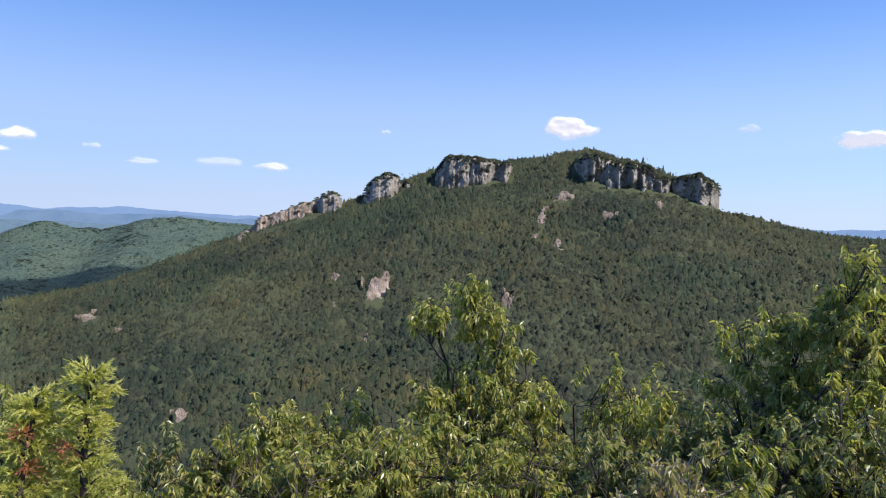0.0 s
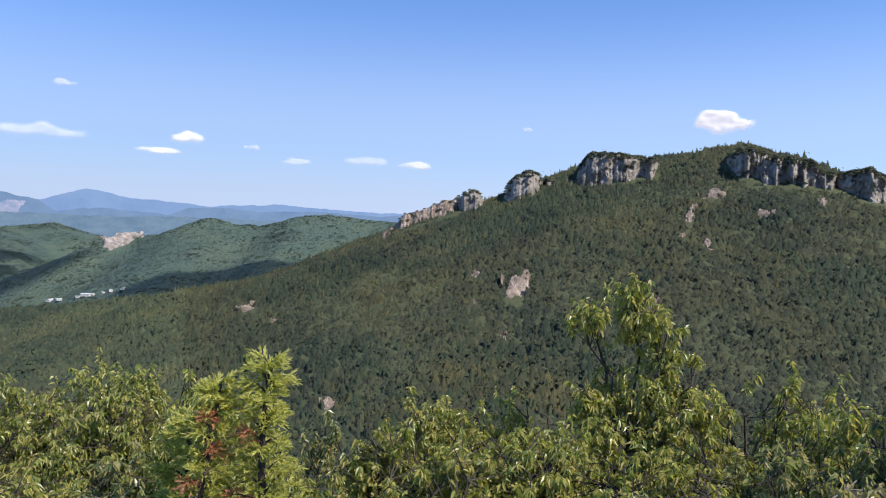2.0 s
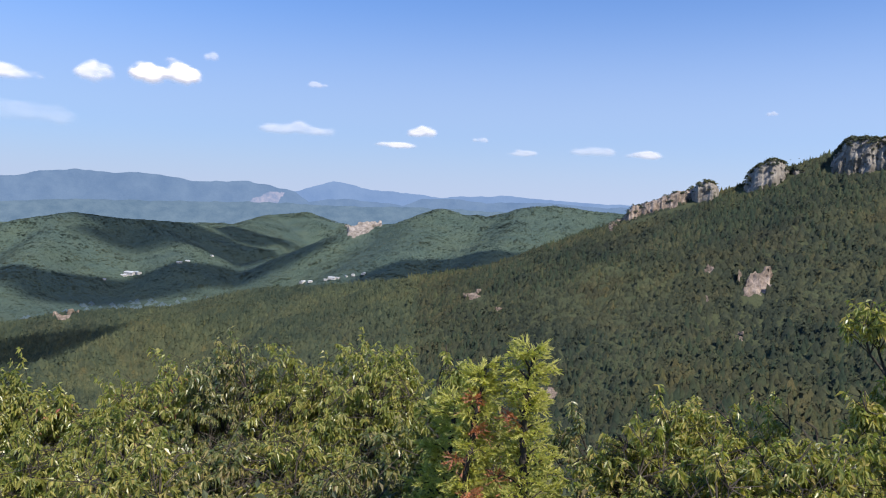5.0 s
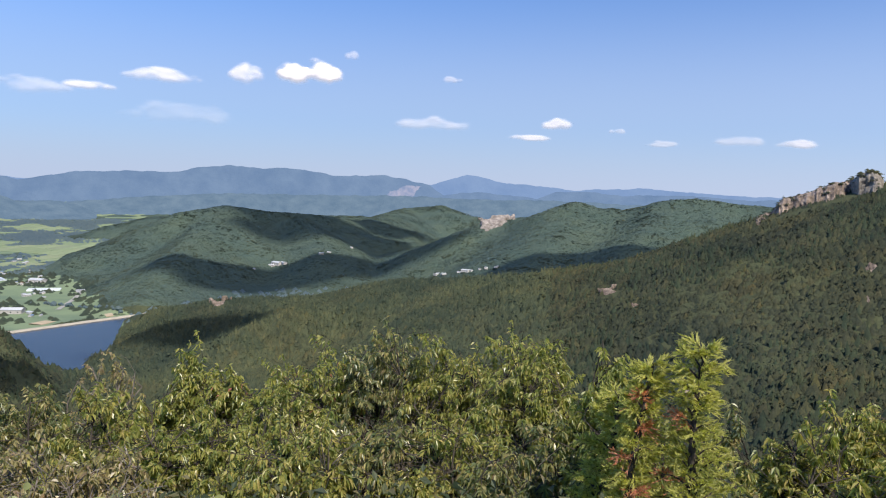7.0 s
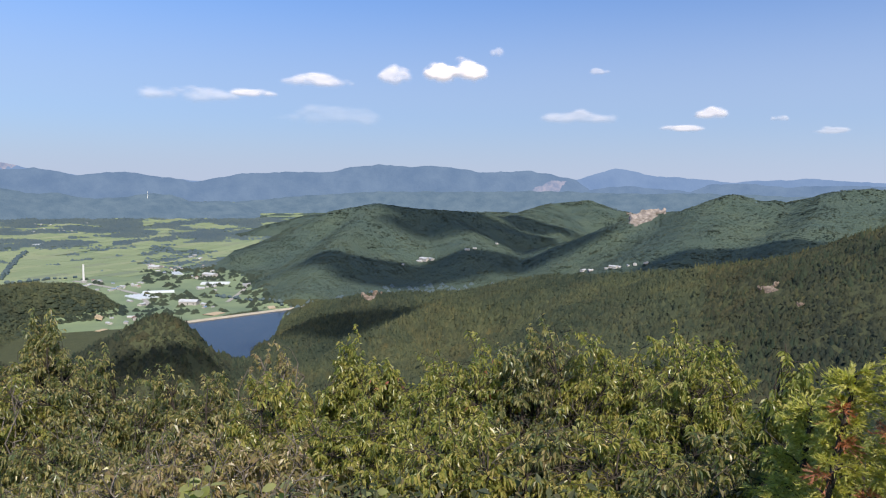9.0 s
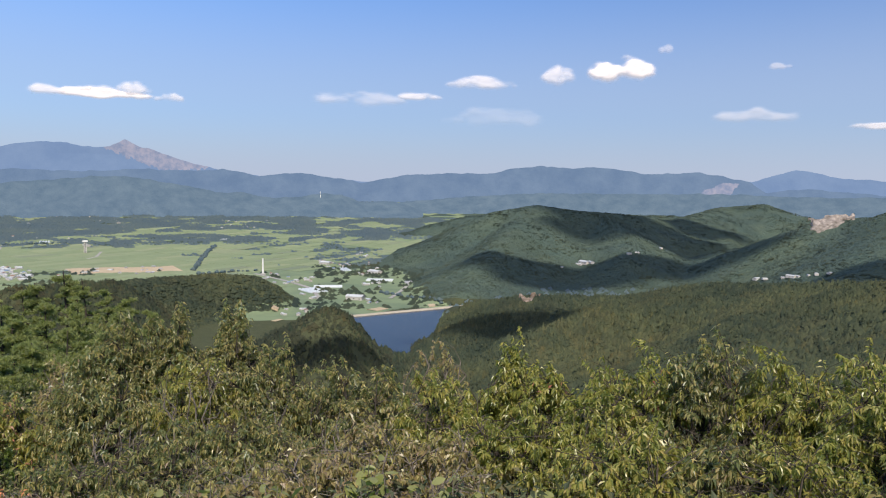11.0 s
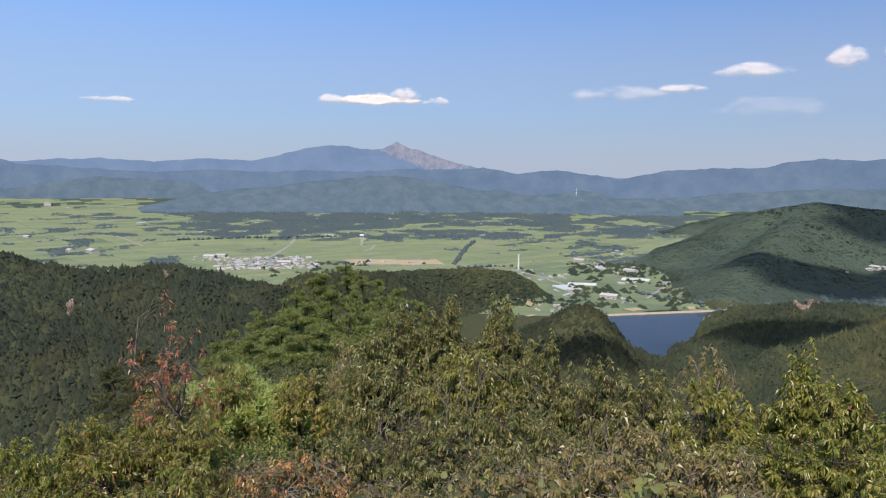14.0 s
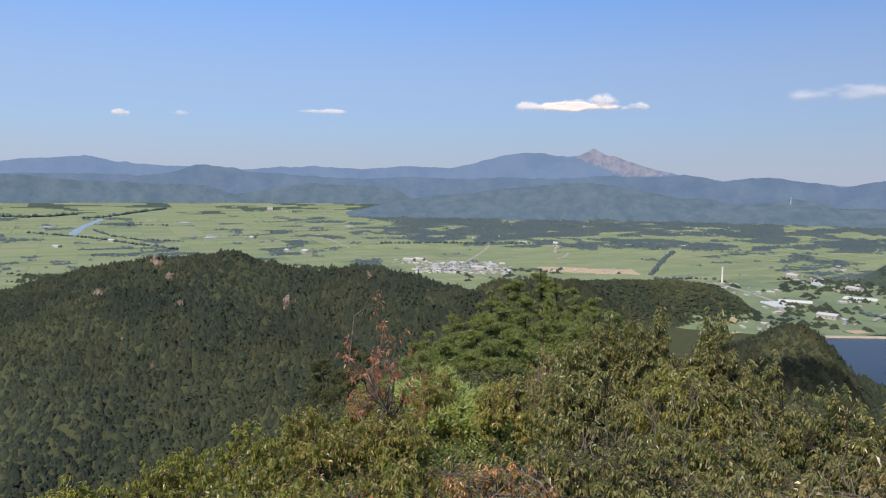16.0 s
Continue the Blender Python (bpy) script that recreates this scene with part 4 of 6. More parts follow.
woods("mountain_wood", "dense oak and pine wood on the mountain side", -36, 30, 330, 960, 2.8, 2.35, M_FOREST, 0.2, seed=11)
woods("spur_wood", "mixed wood over the long spur", 30, 66, 420, 1200, 3.0, 2.5, M_BRIGHTWOOD, 0.14, seed=12)
woods("left_hill_wood", "dense dark wood on the near hill", 90, 131, 190, 820, 2.6, 2.2, M_DARKWOOD, 0.08, seed=13)
woods("valley_wood", "wooded hillocks by the reservoir", 64, 96, 420, 1130, 3.4, 2.7, M_FOREST, 0.2, seed=14, tall=0.85)
woods("village_hill_wood", "even grey-green wood on the low hill by the village", 64, 96, 1130, 1500, 3.3, 2.9, M_BRIGHTWOOD, 0.0, seed=17, tall=0.5)
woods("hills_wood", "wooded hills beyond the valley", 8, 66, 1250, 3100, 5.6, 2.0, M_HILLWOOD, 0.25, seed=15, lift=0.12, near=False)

# copses on the plain
def plain_copses():
    rng = np.random.default_rng(21)
    n = 64000
    az = rng.uniform(61, 134, n)
    r = np.sqrt(rng.uniform(1300 ** 2, 3700 ** 2, n))
    r[::3] = rng.uniform(2700, 3680, len(r[::3]))
    az[::3] = rng.uniform(61, 106, len(az[::3]))
    x, y = xy(az, r)
    z, rise = land(x, y)
    ok = (rise < 9) & (copse_mask(az, r) | (rise > 1.2)) & ~in_poly(x, y, LAKE_WIDE)
    x, y, z = x[ok], y[ok], z[ok]
    tv, tf = hood(6)
    m = len(x)
    s = rng.uniform(3.5, 8.5, m)[:, None]
    jit = 1 + rng.uniform(-0.35, 0.35, (m, len(tv)))
    v = np.stack([x[:, None] + s * tv[:, 0] * jit, y[:, None] + s * tv[:, 1] * jit, z[:, None] + s * 0.75 * (tv[:, 2] + 0.1)], -1).reshape(-1, 3)
    f = (tf[None] + (np.arange(m) * len(tv))[:, None, None]).reshape(-1, 3)
    far = (np.hypot(x, y) > 2000)[np.arange(m).repeat(len(tf))]
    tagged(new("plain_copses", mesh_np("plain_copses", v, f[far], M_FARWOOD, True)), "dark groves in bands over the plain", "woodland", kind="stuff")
    tagged(new("village_groves", mesh_np("village_groves", v, f[~far], M_HILLWOOD, True)), "green groves between the village houses", "woodland", kind="stuff")


plain_copses()


def valley_groves():
    rng = np.random.default_rng(23)
    n = 9000
    az = rng.uniform(14, 62, n)
    r = np.sqrt(rng.uniform(1200 ** 2, 3000 ** 2, n))
    x, y = xy(az, r)
    z, rise = land(x, y)
    ok = (rise < 8) & (fbm(x / 110, y / 110, 44, 3) > -0.25)
    x, y, z = x[ok], y[ok], z[ok]
    tv, tf = hood(6)
    m = len(x)
    s = rng.uniform(4.0, 8, m)[:, None]
    jit = 1 + rng.uniform(-0.35, 0.35, (m, len(tv)))
    v = np.stack([x[:, None] + s * tv[:, 0] * jit, y[:, None] + s * tv[:, 1] * jit, z[:, None] + s * 0.75 * (tv[:, 2] + 0.1)], -1).reshape(-1, 3)
    f = (tf[None] + (np.arange(m) * len(tv))[:, None, None]).reshape(-1, 3)
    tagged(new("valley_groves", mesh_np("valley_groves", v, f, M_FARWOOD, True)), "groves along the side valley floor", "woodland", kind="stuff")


valley_groves()


def cliff_scrub():
    rng = np.random.default_rng(22)
    P = np.array(CAPS)
    tv, tf = half_dome()
    m = len(P)
    s = rng.uniform(1.2, 2.7, m)[:, None]
    jit = 1 + rng.uniform(-0.4, 0.4, (m, len(tv)))
    v = np.stack([P[:, :1] + s * tv[:, 0] * jit, P[:, 1:2] + s * tv[:, 1] * jit, P[:, 2:] + s * 0.8 * (tv[:, 2] + 0.1)], -1).reshape(-1, 3)
    f = (tf[None] + (np.arange(m) * len(tv))[:, None, None]).reshape(-1, 3)
    v2, f2 = tufts(rng, P[:, 0], P[:, 1], P[:, 2] + 0.2, s[:, 0], s[:, 0] * 0.8, 6)
    v, f = np.concatenate([v, v2]), np.concatenate([f, f2 + len(v)])
    tagged(new("cliff_top_scrub", mesh_np("cliff_top_scrub", v, f, M_FOREST, True)), "dark scrub capping the cliffs", "woodland", kind="stuff")


cliff_scrub()

# ---------------------------------------------------------------- plants round the summit
def tube(path, radii, sides=5):
    """A tapered round limb along a path."""
    p = np.asarray(path, float)
    n = len(p)
    d = np.gradient(p, axis=0)
    d /= np.linalg.norm(d, axis=1)[:, None] + 1e-9
    ref = np.where(np.abs(d[:, 2:3]) > 0.9, [[1.0, 0, 0]], [[0, 0, 1.0]])
    u = np.cross(d, ref)
    u /= np.linalg.norm(u, axis=1)[:, None] + 1e-9
    w = np.cross(d, u)
    a = np.arange(sides) * 2 * np.pi / sides
    v = p[:, None] + np.asarray(radii)[:, None, None] * (np.cos(a)[None, :, None] * u[:, None] + np.sin(a)[None, :, None] * w[:, None])
    i, j = np.meshgrid(np.arange(n - 1), np.arange(sides), indexing="ij")
    k = (j + 1) % sides
    f = np.stack([i * sides + j, i * sides + k, (i + 1) * sides + k, (i + 1) * sides + j], -1).reshape(-1, 4)
    return v.reshape(-1, 3), f


def join(chunks):
    vs, fs, o = [], [], 0
    for v, f in chunks:
        vs.append(v)
        fs.append(np.asarray(f) + o)
        o += len(v)
    return np.concatenate(vs), np.concatenate(fs)


def unit(v):
    return v / (np.linalg.norm(v, axis=-1, keepdims=True) + 1e-9)


def leaves(rng, base, way, length, width, droop=0.35, fold=0.25):
    """Folded, drooping leaves: bases and directions; two triangles each."""
    n = len(base)
    L = (length * rng.uniform(0.7, 1.25, n))[:, None]
    W = (width * rng.uniform(0.75, 1.25, n))[:, None]
    way = unit(way)
    side = unit(np.cross(way, unit(rng.normal(0, 0.7, (n, 3)) + [0, 0, 1.0])))
    up = np.cross(side, way)
    dn = np.array([[0, 0, -1.0]])
    mid = base + way * L * 0.45 + dn * L * droop * 0.12
    ml = mid - side * W * 0.5 + up * W * fold
    mr = mid + side * W * 0.5 + up * W * fold
    tip = base + way * L + dn * L * droop * (0.3 + rng.random((n, 1)))
    v = np.stack([base, ml, mr, tip], 1).reshape(-1, 3)
    o = np.arange(n)[:, None, None] * 4
    f = (np.array([[0, 3, 1], [0, 2, 3]])[None] + o).reshape(-1, 3)
    return v, f


def shrub(label, az, r, top_el, radius, leaf, shoots=150, per=17, length=0.080, width=0.025, seed=0, wild=0.25, slim=1.0, stems=5,
          accents=(), droop=0.45, bare=0, name="oak_shrub", category="shrub", hang=0.45, bottom=0.0, taper=0.0, lobes=()):
    """A many-stemmed bush: stems, twigs and a crown of drooping leaves, its top at the given angle above the eye's level."""
    rng = np.random.default_rng(1000 + seed)
    x, y = xy(az, r)
    zg = land_z(x, y) - 0.05
    top = EYE + r * math.tan(radians(top_el))
    H = max(0.8, top - zg)
    root = thing(name, label, category, (x, y, zg), "bushes round the summit")
    org = np.array([x, y, zg])
    hz = max(0.35, (H * 0.5 - bottom))
    cen = org + [0, 0, H - hz]
    tips, paths = [], []
    for s in range(stems):
        a = 6.283 * s / stems + rng.uniform(-0.5, 0.5)
        q = rng.uniform(0.2, 0.6)
        end = np.array(lobes[s % len(lobes)][0]) if lobes else cen + [radius * q * math.cos(a), radius * q * math.sin(a), hz * rng.uniform(0.35, 0.9)]
        st = org + [0.12 * math.cos(a), 0.12 * math.sin(a), 0]
        t = np.linspace(0, 1, 7)[:, None]
        bend = rng.normal(0, 0.07, (7, 3)) * H * 0.5
        bend[0] = bend[-1] = 0
        p = st + (end - st) * t + bend + np.array([0, 0, 1]) * (np.sin(t * np.pi) * 0.12 * H)
        paths.append(p)
        rad = (0.009 + 0.007 * H) * slim * np.linspace(1.0, 0.25, 7)
        part_np("stem", *tube(p, rad, 6), M_TWIG if bare else M_BARK, root, smooth=True)
    tw, bl, wl = [], [], []
    d = unit(rng.normal(0, 1, (shoots, 3)))
    d[:, 2] = np.where(d[:, 2] < -0.35, -d[:, 2], d[:, 2])
    if lobes:
        wt_ = np.array([q[1] ** 2 for q in lobes])
        pick = rng.choice(len(lobes), shoots, p=wt_ / wt_.sum())
        C, Rr = np.array([q[0] for q in lobes])[pick], np.array([q[1] for q in lobes])[pick]
        ends = C + d * (Rr * rng.uniform(0.3, 1.15, shoots))[:, None] * [1, 1, 0.9]
    else:
        nl = 7 + int(6 * radius)
        lobe = unit(rng.normal(0, 1, (nl, 3)))
        lobe[:, 2] = np.abs(lobe[:, 2]) * 0.95 - 0.12
        lobe *= (0.66 + 0.30 * wild * rng.normal(0, 1, (nl, 1)))
        lobe[0] = (0.05, 0.0, 0.72)
        full = d * rng.uniform(0.55, 1.0, (shoots, 1))
        full[:, 2] = np.where(full[:, 2] > 0.45, full[:, 2] * 0.8, full[:, 2])
        clump = lobe[rng.integers(0, nl, shoots)] + d * rng.uniform(0.14, 0.43, (shoots, 1))
        d = np.where(rng.random((shoots, 1)) < 0.27, full, clump)
        reach = 1 + wild * 0.8 * fbm(d[:, 0] * 1.6 + seed, d[:, 1] * 1.6 + d[:, 2], 3, 2)
        ends = cen + d * np.array([radius, radius, hz]) * np.clip(reach, 0.7, 1.3)[:, None]
        rel = np.clip((ends[:, 2] - cen[2]) / hz, -0.5, 1)[:, None]
        ends[:, :2] = cen[:2] + (ends[:, :2] - cen[:2]) * (1 - taper * rel)
        peak = np.quantile(ends[:, 2], 0.985)
        up_ = ends[:, 2] > cen[2]
        ends[up_, 2] = cen[2] + (ends[up_, 2] - cen[2]) * (top - cen[2]) / max(0.1, peak - cen[2])
    for e in ends:
        p = min(paths, key=lambda w_: float(((w_[2:] - e) ** 2).sum(1).min())) if lobes or rng.random() < 0.7 else paths[rng.integers(len(paths))]
        k = int(np.argmin(np.linalg.norm(p[2:] - e, axis=1))) + 2
        k = max(2, k - int(rng.integers(0, 2)))
        s = p[k]
        m = (s + e) / 2 + rng.normal(0, 0.05, 3) + [0, 0, 0.06]
        tw.append(tube([s, m, e], [0.005 * slim, 0.0032 * slim, 0.0015], 3))
        w = unit(e - m)
        n = max(4, int(per * rng.uniform(0.7, 1.3)))
        w = unit(w + [0, 0, 0.5])
        span = min(0.30, np.linalg.norm(e - m))
        t = rng.uniform(0, 1, n)
        bl.append(e - w * span * t[:, None])
        out = rng.normal(0, 1, (n, 3))
        out = unit(out - w * (out @ w)[:, None])
        wl.append(w * (0.55 - 0.5 * t[:, None]) + out * 0.85 + rng.uniform(0.1, 1.9, (n, 1)) * [[0, 0, -hang]])
    part_np("branchwork", *join(tw), M_TWIG if bare else M_BARK, root)
    B, Wy = np.concatenate(bl), np.concatenate(wl)
    pick = rng.random(len(B))
    lo = 0.0
    for share, m in accents:
        q = (pick >= lo) & (pick < lo + share)
        lo += share
        if q.any():
            part_np("turning_foliage", *leaves(rng, B[q], Wy[q], length, width, droop), m, root, "turning leaves")
    q = pick >= lo
    part_np("foliage", *leaves(rng, B[q], Wy[q], length, width, droop), leaf, root)
    return root


def needles(rng, base, way, length, width):
    """Thin single-triangle needles."""
    n = len(base)
    way = unit(way)
    side = unit(np.cross(way, rng.normal(0, 1, (n, 3)))) * width / 2
    L = (length * rng.uniform(0.7, 1.3, n))[:, None]
    v = np.stack([base - side, base + side, base + way * L], 1).reshape(-1, 3)
    return v, np.arange(3 * n).reshape(-1, 3)


def juniper(label, az, r, top_el, radius, seed, dead=()):
    """A narrow juniper: dark trunk, layered arching boughs and feathery flat sprays."""
    rng = np.random.default_rng(2000 + seed)
    x, y = xy(az, r)
    zg = land_z(x, y) - 0.05
    top = EYE + r * math.tan(radians(top_el))
    H = top - zg
    root = thing("juniper", label, "tree", (x, y, zg), "junipers on the summit")
    t = np.linspace(0, 1, 9)
    p = np.stack([x + 0.04 * np.sin(t * 5 + seed), y + 0.04 * np.cos(t * 4 + seed), zg + H * 0.97 * t], -1)
    part_np("trunk", *tube(p, 0.034 * (1 - 0.9 * t) + 0.004, 7), M_BARK, root, smooth=True)
    tw, gb, gw, db, dw = [], [], [], [], []
    nb = 62
    for i in range(nb):
        h = 1 - 0.72 * (i / nb) ** 0.95
        a = i * 2.4 + rng.normal(0, 0.3)
        ln = radius * (0.30 + 1.25 * (1 - h) ** 0.7) * rng.uniform(0.55, 1.25)
        s = np.array([np.interp(h - 0.04, t, p[:, 0]), np.interp(h - 0.04, t, p[:, 1]), zg + H * (h - 0.04)])
        d = np.array([math.cos(a), math.sin(a), 0.0])
        q = np.linspace(0, 1, 6)[:, None]
        path = s + d * ln * q + np.array([0, 0, 1.0]) * ln * (rng.uniform(1.1, 1.8) * q - 0.85 * q ** 2)
        tw.append(tube(path, np.linspace(0.007, 0.0015, 6), 3))
        gone = any(abs(h - hh) < ww and abs(math.remainder(a - aa, 6.2832)) < 1.0 for hh, ww, aa in dead)
        B, W = (db, dw) if gone else (gb, gw)
        side = np.array([-d[1], d[0], 0.0])
        for f in np.linspace(0.05, 1.0, 8):
            c = np.array([np.interp(f, q[:, 0], path[:, k_]) for k_ in range(3)])
            for sg in (-1, 1):
                w = unit(d * 0.7 + side * sg * rng.uniform(0.2, 0.9) + [0, 0, rng.uniform(-0.35, 1.0)])
                sp = (0.045 + 0.06 * (1 - f)) * rng.uniform(0.7, 1.3)
                n = 15
                tt = np.linspace(0, 1, n)[:, None]
                B.append(c + w * sp * tt + np.array([0, 0, -0.25]) * sp * tt ** 2)
                W.append(w * 1.0 + unit(rng.normal(0, 1, (n, 3))) * 0.55)
    part_np("branchwork", *join(tw), M_BARK, root)
    part_np("foliage", *needles(rng, np.concatenate(gb), np.concatenate(gw), 0.027, 0.008), M_NEEDLE, root)
    if db:
        part_np("dead_foliage", *needles(rng, np.concatenate(db), np.concatenate(dw), 0.024, 0.0065), M_NEEDLE_DEAD, root, "rust-brown withered sprays")
    return root


def pine(label, az, r, top_el, radius, seed, mat=None, size=1.0, name="pine", H=None):
    """A mountain pine: trunk, level limbs and flat plates of needle tufts."""
    rng = np.random.default_rng(3000 + seed)
    x, y = xy(az, r)
    zg = land_z(x, y) - 0.1
    top = EYE + r * math.tan(radians(top_el)) if top_el is not None else zg + H
    H = max(1.2, top - zg)
    root = thing(name, label, "tree", (x, y, zg), "pines along the ridge")
    t = np.linspace(0, 1, 8)
    lean = rng.normal(0, 0.12, 2)
    lean = lean * min(1.0, 3.0 / H)
    p = np.stack([x + lean[0] * H * t ** 2, y + lean[1] * H * t ** 2, zg + H * 0.96 * t], -1)
    part_np("trunk", *tube(p, 0.02 * H * (1 - 0.88 * t) + 0.01, 7), M_BARK, root, smooth=True)
    nb_, nw_ = [], []
    for i in range(int(26 * size)):
        h = rng.uniform(0.10, 1.0)
        a = rng.uniform(0, 6.283)
        ln = radius * (1.20 - 1.0 * h) * rng.uniform(0.65, 1.15)
        s = np.array([np.interp(h, t, p[:, 0]), np.interp(h, t, p[:, 1]), zg + H * 0.96 * h])
        e = s + np.array([math.cos(a) * ln, math.sin(a) * ln, ln * rng.uniform(-0.12, 0.25)])
        part_np("limb", *tube([s, (s + e) / 2 + [0, 0, -0.04 * ln], e], [0.006 * H + 0.012, 0.004 * H + 0.006, 0.005], 4), M_BARK, root)
        for _ in range(22):
            c = s + (e - s) * rng.uniform(0.30, 1.05) + rng.normal(0, 0.17, 3) * [ln, ln, 0.22 * ln]
            k = 13
            nb_.append(np.repeat(c[None], k, 0) + rng.normal(0, 0.05, (k, 3)))
            nw_.append(unit(rng.normal(0, 1, (k, 3))) + [0, 0, 0.55])
    sc = 0.055 + 0.0045 * r ** 0.75
    part_np("foliage", *needles(rng, np.concatenate(nb_), np.concatenate(nw_), sc * 1.45, sc * 0.36), mat or M_PINE, root)
    return root


# ---- bushes close to the path
G, GF, GD, GR, RD = M_LEAF, M_LEAF_FRESH, M_LEAF_DULL, M_LEAF_DRY, M_LEAF_RED
OAK = "leafy green oak shrub with drooping pointed leaves"
SUN_OAK = "sunlit yellow-green oak shrub with a ragged top"
OLIVE = "olive oak shrub with browning leaf tips"
DRY = "half-bare shrub with pinkish drying leaves"
# tall young tree in front of the mountain
def clumps(r, *spots):
    """Leaf clumps by azimuth, angle from the eye's level, radius and an offset in distance."""
    return [((*xy(a, r + dr), EYE + (r + dr) * math.tan(radians(e))), 1.15 * q) for a, e, q, dr in spots]


shrub("slender young oak standing above the other bushes", -3.2, 5.9, -2.9, 0.55, G, 320, 21, seed=1, stems=12, slim=0.9, length=0.056, width=0.020, hang=0.65, name="young_oak", category="tree",
      lobes=clumps(5.9, (-2.9, -4.7, 0.13, 0), (-2.2, -6.3, 0.22, 0.1), (0.3, -6.8, 0.19, 0), (1.0, -7.6, 0.12, -0.1), (-4.0, -7.3, 0.20, -0.1), (-3.0, -9.0, 0.20, 0.1), (-5.9, -9.2, 0.17, 0), (-7.0, -10.1, 0.13, 0.1), (-4.6, -11.0, 0.20, 0),
                   (-1.2, -12.6, 0.20, 0.1), (0.6, -13.2, 0.15, -0.1), (-6.5, -12.6, 0.19, 0), (-3.4, -13.6, 0.26, 0), (-7.8, -14.4, 0.20, 0.1), (-0.6, -15.2, 0.25, 0), (-5.6, -15.4, 0.28, 0)))
shrub("tall spreading oak shrub with arching boughs", -29.0, 5.2, -1.0, 0.9, G, 300, 22, seed=2, stems=13, slim=0.9, length=0.056, width=0.020, hang=0.65,
      lobes=clumps(5.2, (-30.6, -1.9, 0.15, 0), (-30.4, -4.2, 0.22, 0.1), (-28.6, -5.4, 0.19, 0), (-27.0, -6.9, 0.20, 0.1), (-25.3, -7.2, 0.17, 0), (-22.6, -6.9, 0.13, 0.1), (-21.9, -8.6, 0.14, 0), (-22.2, -11.0, 0.17, 0), (-29.4, -8.2, 0.26, 0), (-26.2, -10.0, 0.22, 0),
                   (-31.8, -6.0, 0.28, 0), (-28.0, -11.5, 0.28, 0.1), (-24.3, -12.0, 0.22, 0), (-31.5, -10.5, 0.3, 0)))
# azimuth, distance, top angle, radius, leaf, label, shoots
BUSHES_NORTH = [
    (-31, 4.9, -9.5, 0.7, G, OAK, 200), (-25, 5.1, -11.5, 0.6, G, OAK, 170), (-29, 4.6, -12.0, 0.75, GD, OLIVE, 170), (-22, 5.0, -13.2, 0.75, GD, OLIVE, 180),
    (-17, 5.6, -12.2, 0.6, G, OAK, 170), (-12.9, 6.1, -10.6, 0.55, G, OAK, 150), (-13.5, 4.9, -15.5, 0.7, GD, OLIVE, 170), (-7.5, 5.8, -12.6, 0.6, G, OAK, 150),
    (-5, 4.8, -16.5, 0.7, G, OAK, 190), (0.5, 5.6, -14.4, 0.7, G, OAK, 240), (3.5, 4.9, -16.2, 0.7, G, OAK, 240),
]
BUSHES_SUNNY = [
    (6.5, 6.4, -14.7, 0.8, G, OAK, 270), (11.5, 6.2, -14.7, 0.75, G, OAK, 270), (10, 4.6, -17.6, 0.65, G, OAK, 230), (15.6, 5.4, -16.6, 0.55, G, OAK, 190),
    (20.5, 6.4, -15.8, 0.35, GD, "thin bare-twigged shrub with few leaves", 35), (30.5, 5.2, -13.6, 0.6, GF, SUN_OAK, 170), (34.5, 6.8, -12.3, 0.8, GF, SUN_OAK, 220), (38.3, 7.4, -11.7, 0.75, G, OAK, 210),
    (42.6, 7.4, -11.9, 0.7, GF, SUN_OAK, 200), (46.8, 7.6, -11.6, 0.75, GD, OLIVE, 200), (50.8, 7.8, -13.2, 0.75, GF, SUN_OAK, 200),
]
BUSHES_EDGE = [
    # olive leaves at 35.5 and 47.5 darken bushes in place of their shade
    (55.0, 7.4, -14.9, 0.7, GF, SUN_OAK, 180), (35.5, 5.0, -18.6, 0.7, GD, OLIVE, 180), (41.5, 5.4, -18.6, 0.75, G, OAK, 170), (47.5, 5.6, -18.8, 0.75, GD, OLIVE, 180),
    (53.5, 5.6, -18.0, 0.75, G, OAK, 190), (29.0, 4.4, -19.0, 0.55, GF, SUN_OAK, 140), (25.0, 5.0, -18.5, 0.5, GF, SUN_OAK, 130), (60.3, 9.4, -13.1, 0.75, GF, SUN_OAK, 200),
    (57.5, 9.0, -14.4, 0.7, GF, SUN_OAK, 170), (64.8, 13.0, -12.7, 0.8, GR, "sparse pale shrub with thin leaves", 90), (60.0, 6.8, -16.8, 0.8, GF, SUN_OAK, 200),
]
BUSHES_RIDGE = [
    (66.0, 8.6, -15.2, 0.8, G, OAK, 190), (69.5, 10.0, -14.6, 0.8, GD, OLIVE, 190), (73.3, 10.5, -14.3, 0.8, GD, OLIVE, 180), (77.2, 11.2, -13.0, 0.85, GD, OLIVE, 200),
    (80.2, 12.4, -9.9, 0.75, GD, OLIVE, 190), (84.0, 12.7, -9.9, 0.8, GD, OLIVE, 210), (87.6, 12.7, -10.2, 0.8, GD, OLIVE, 210), (82.5, 11.0, -13.5, 0.95, G, OLIVE, 220),
    (88.5, 11.0, -13.6, 0.9, GD, OLIVE, 210), (91.0, 14.0, -12.6, 0.8, GR, "rust-tinged drying oak shrub", 150), (94.5, 12.0, -14.6, 0.8, G, OAK, 180),
]
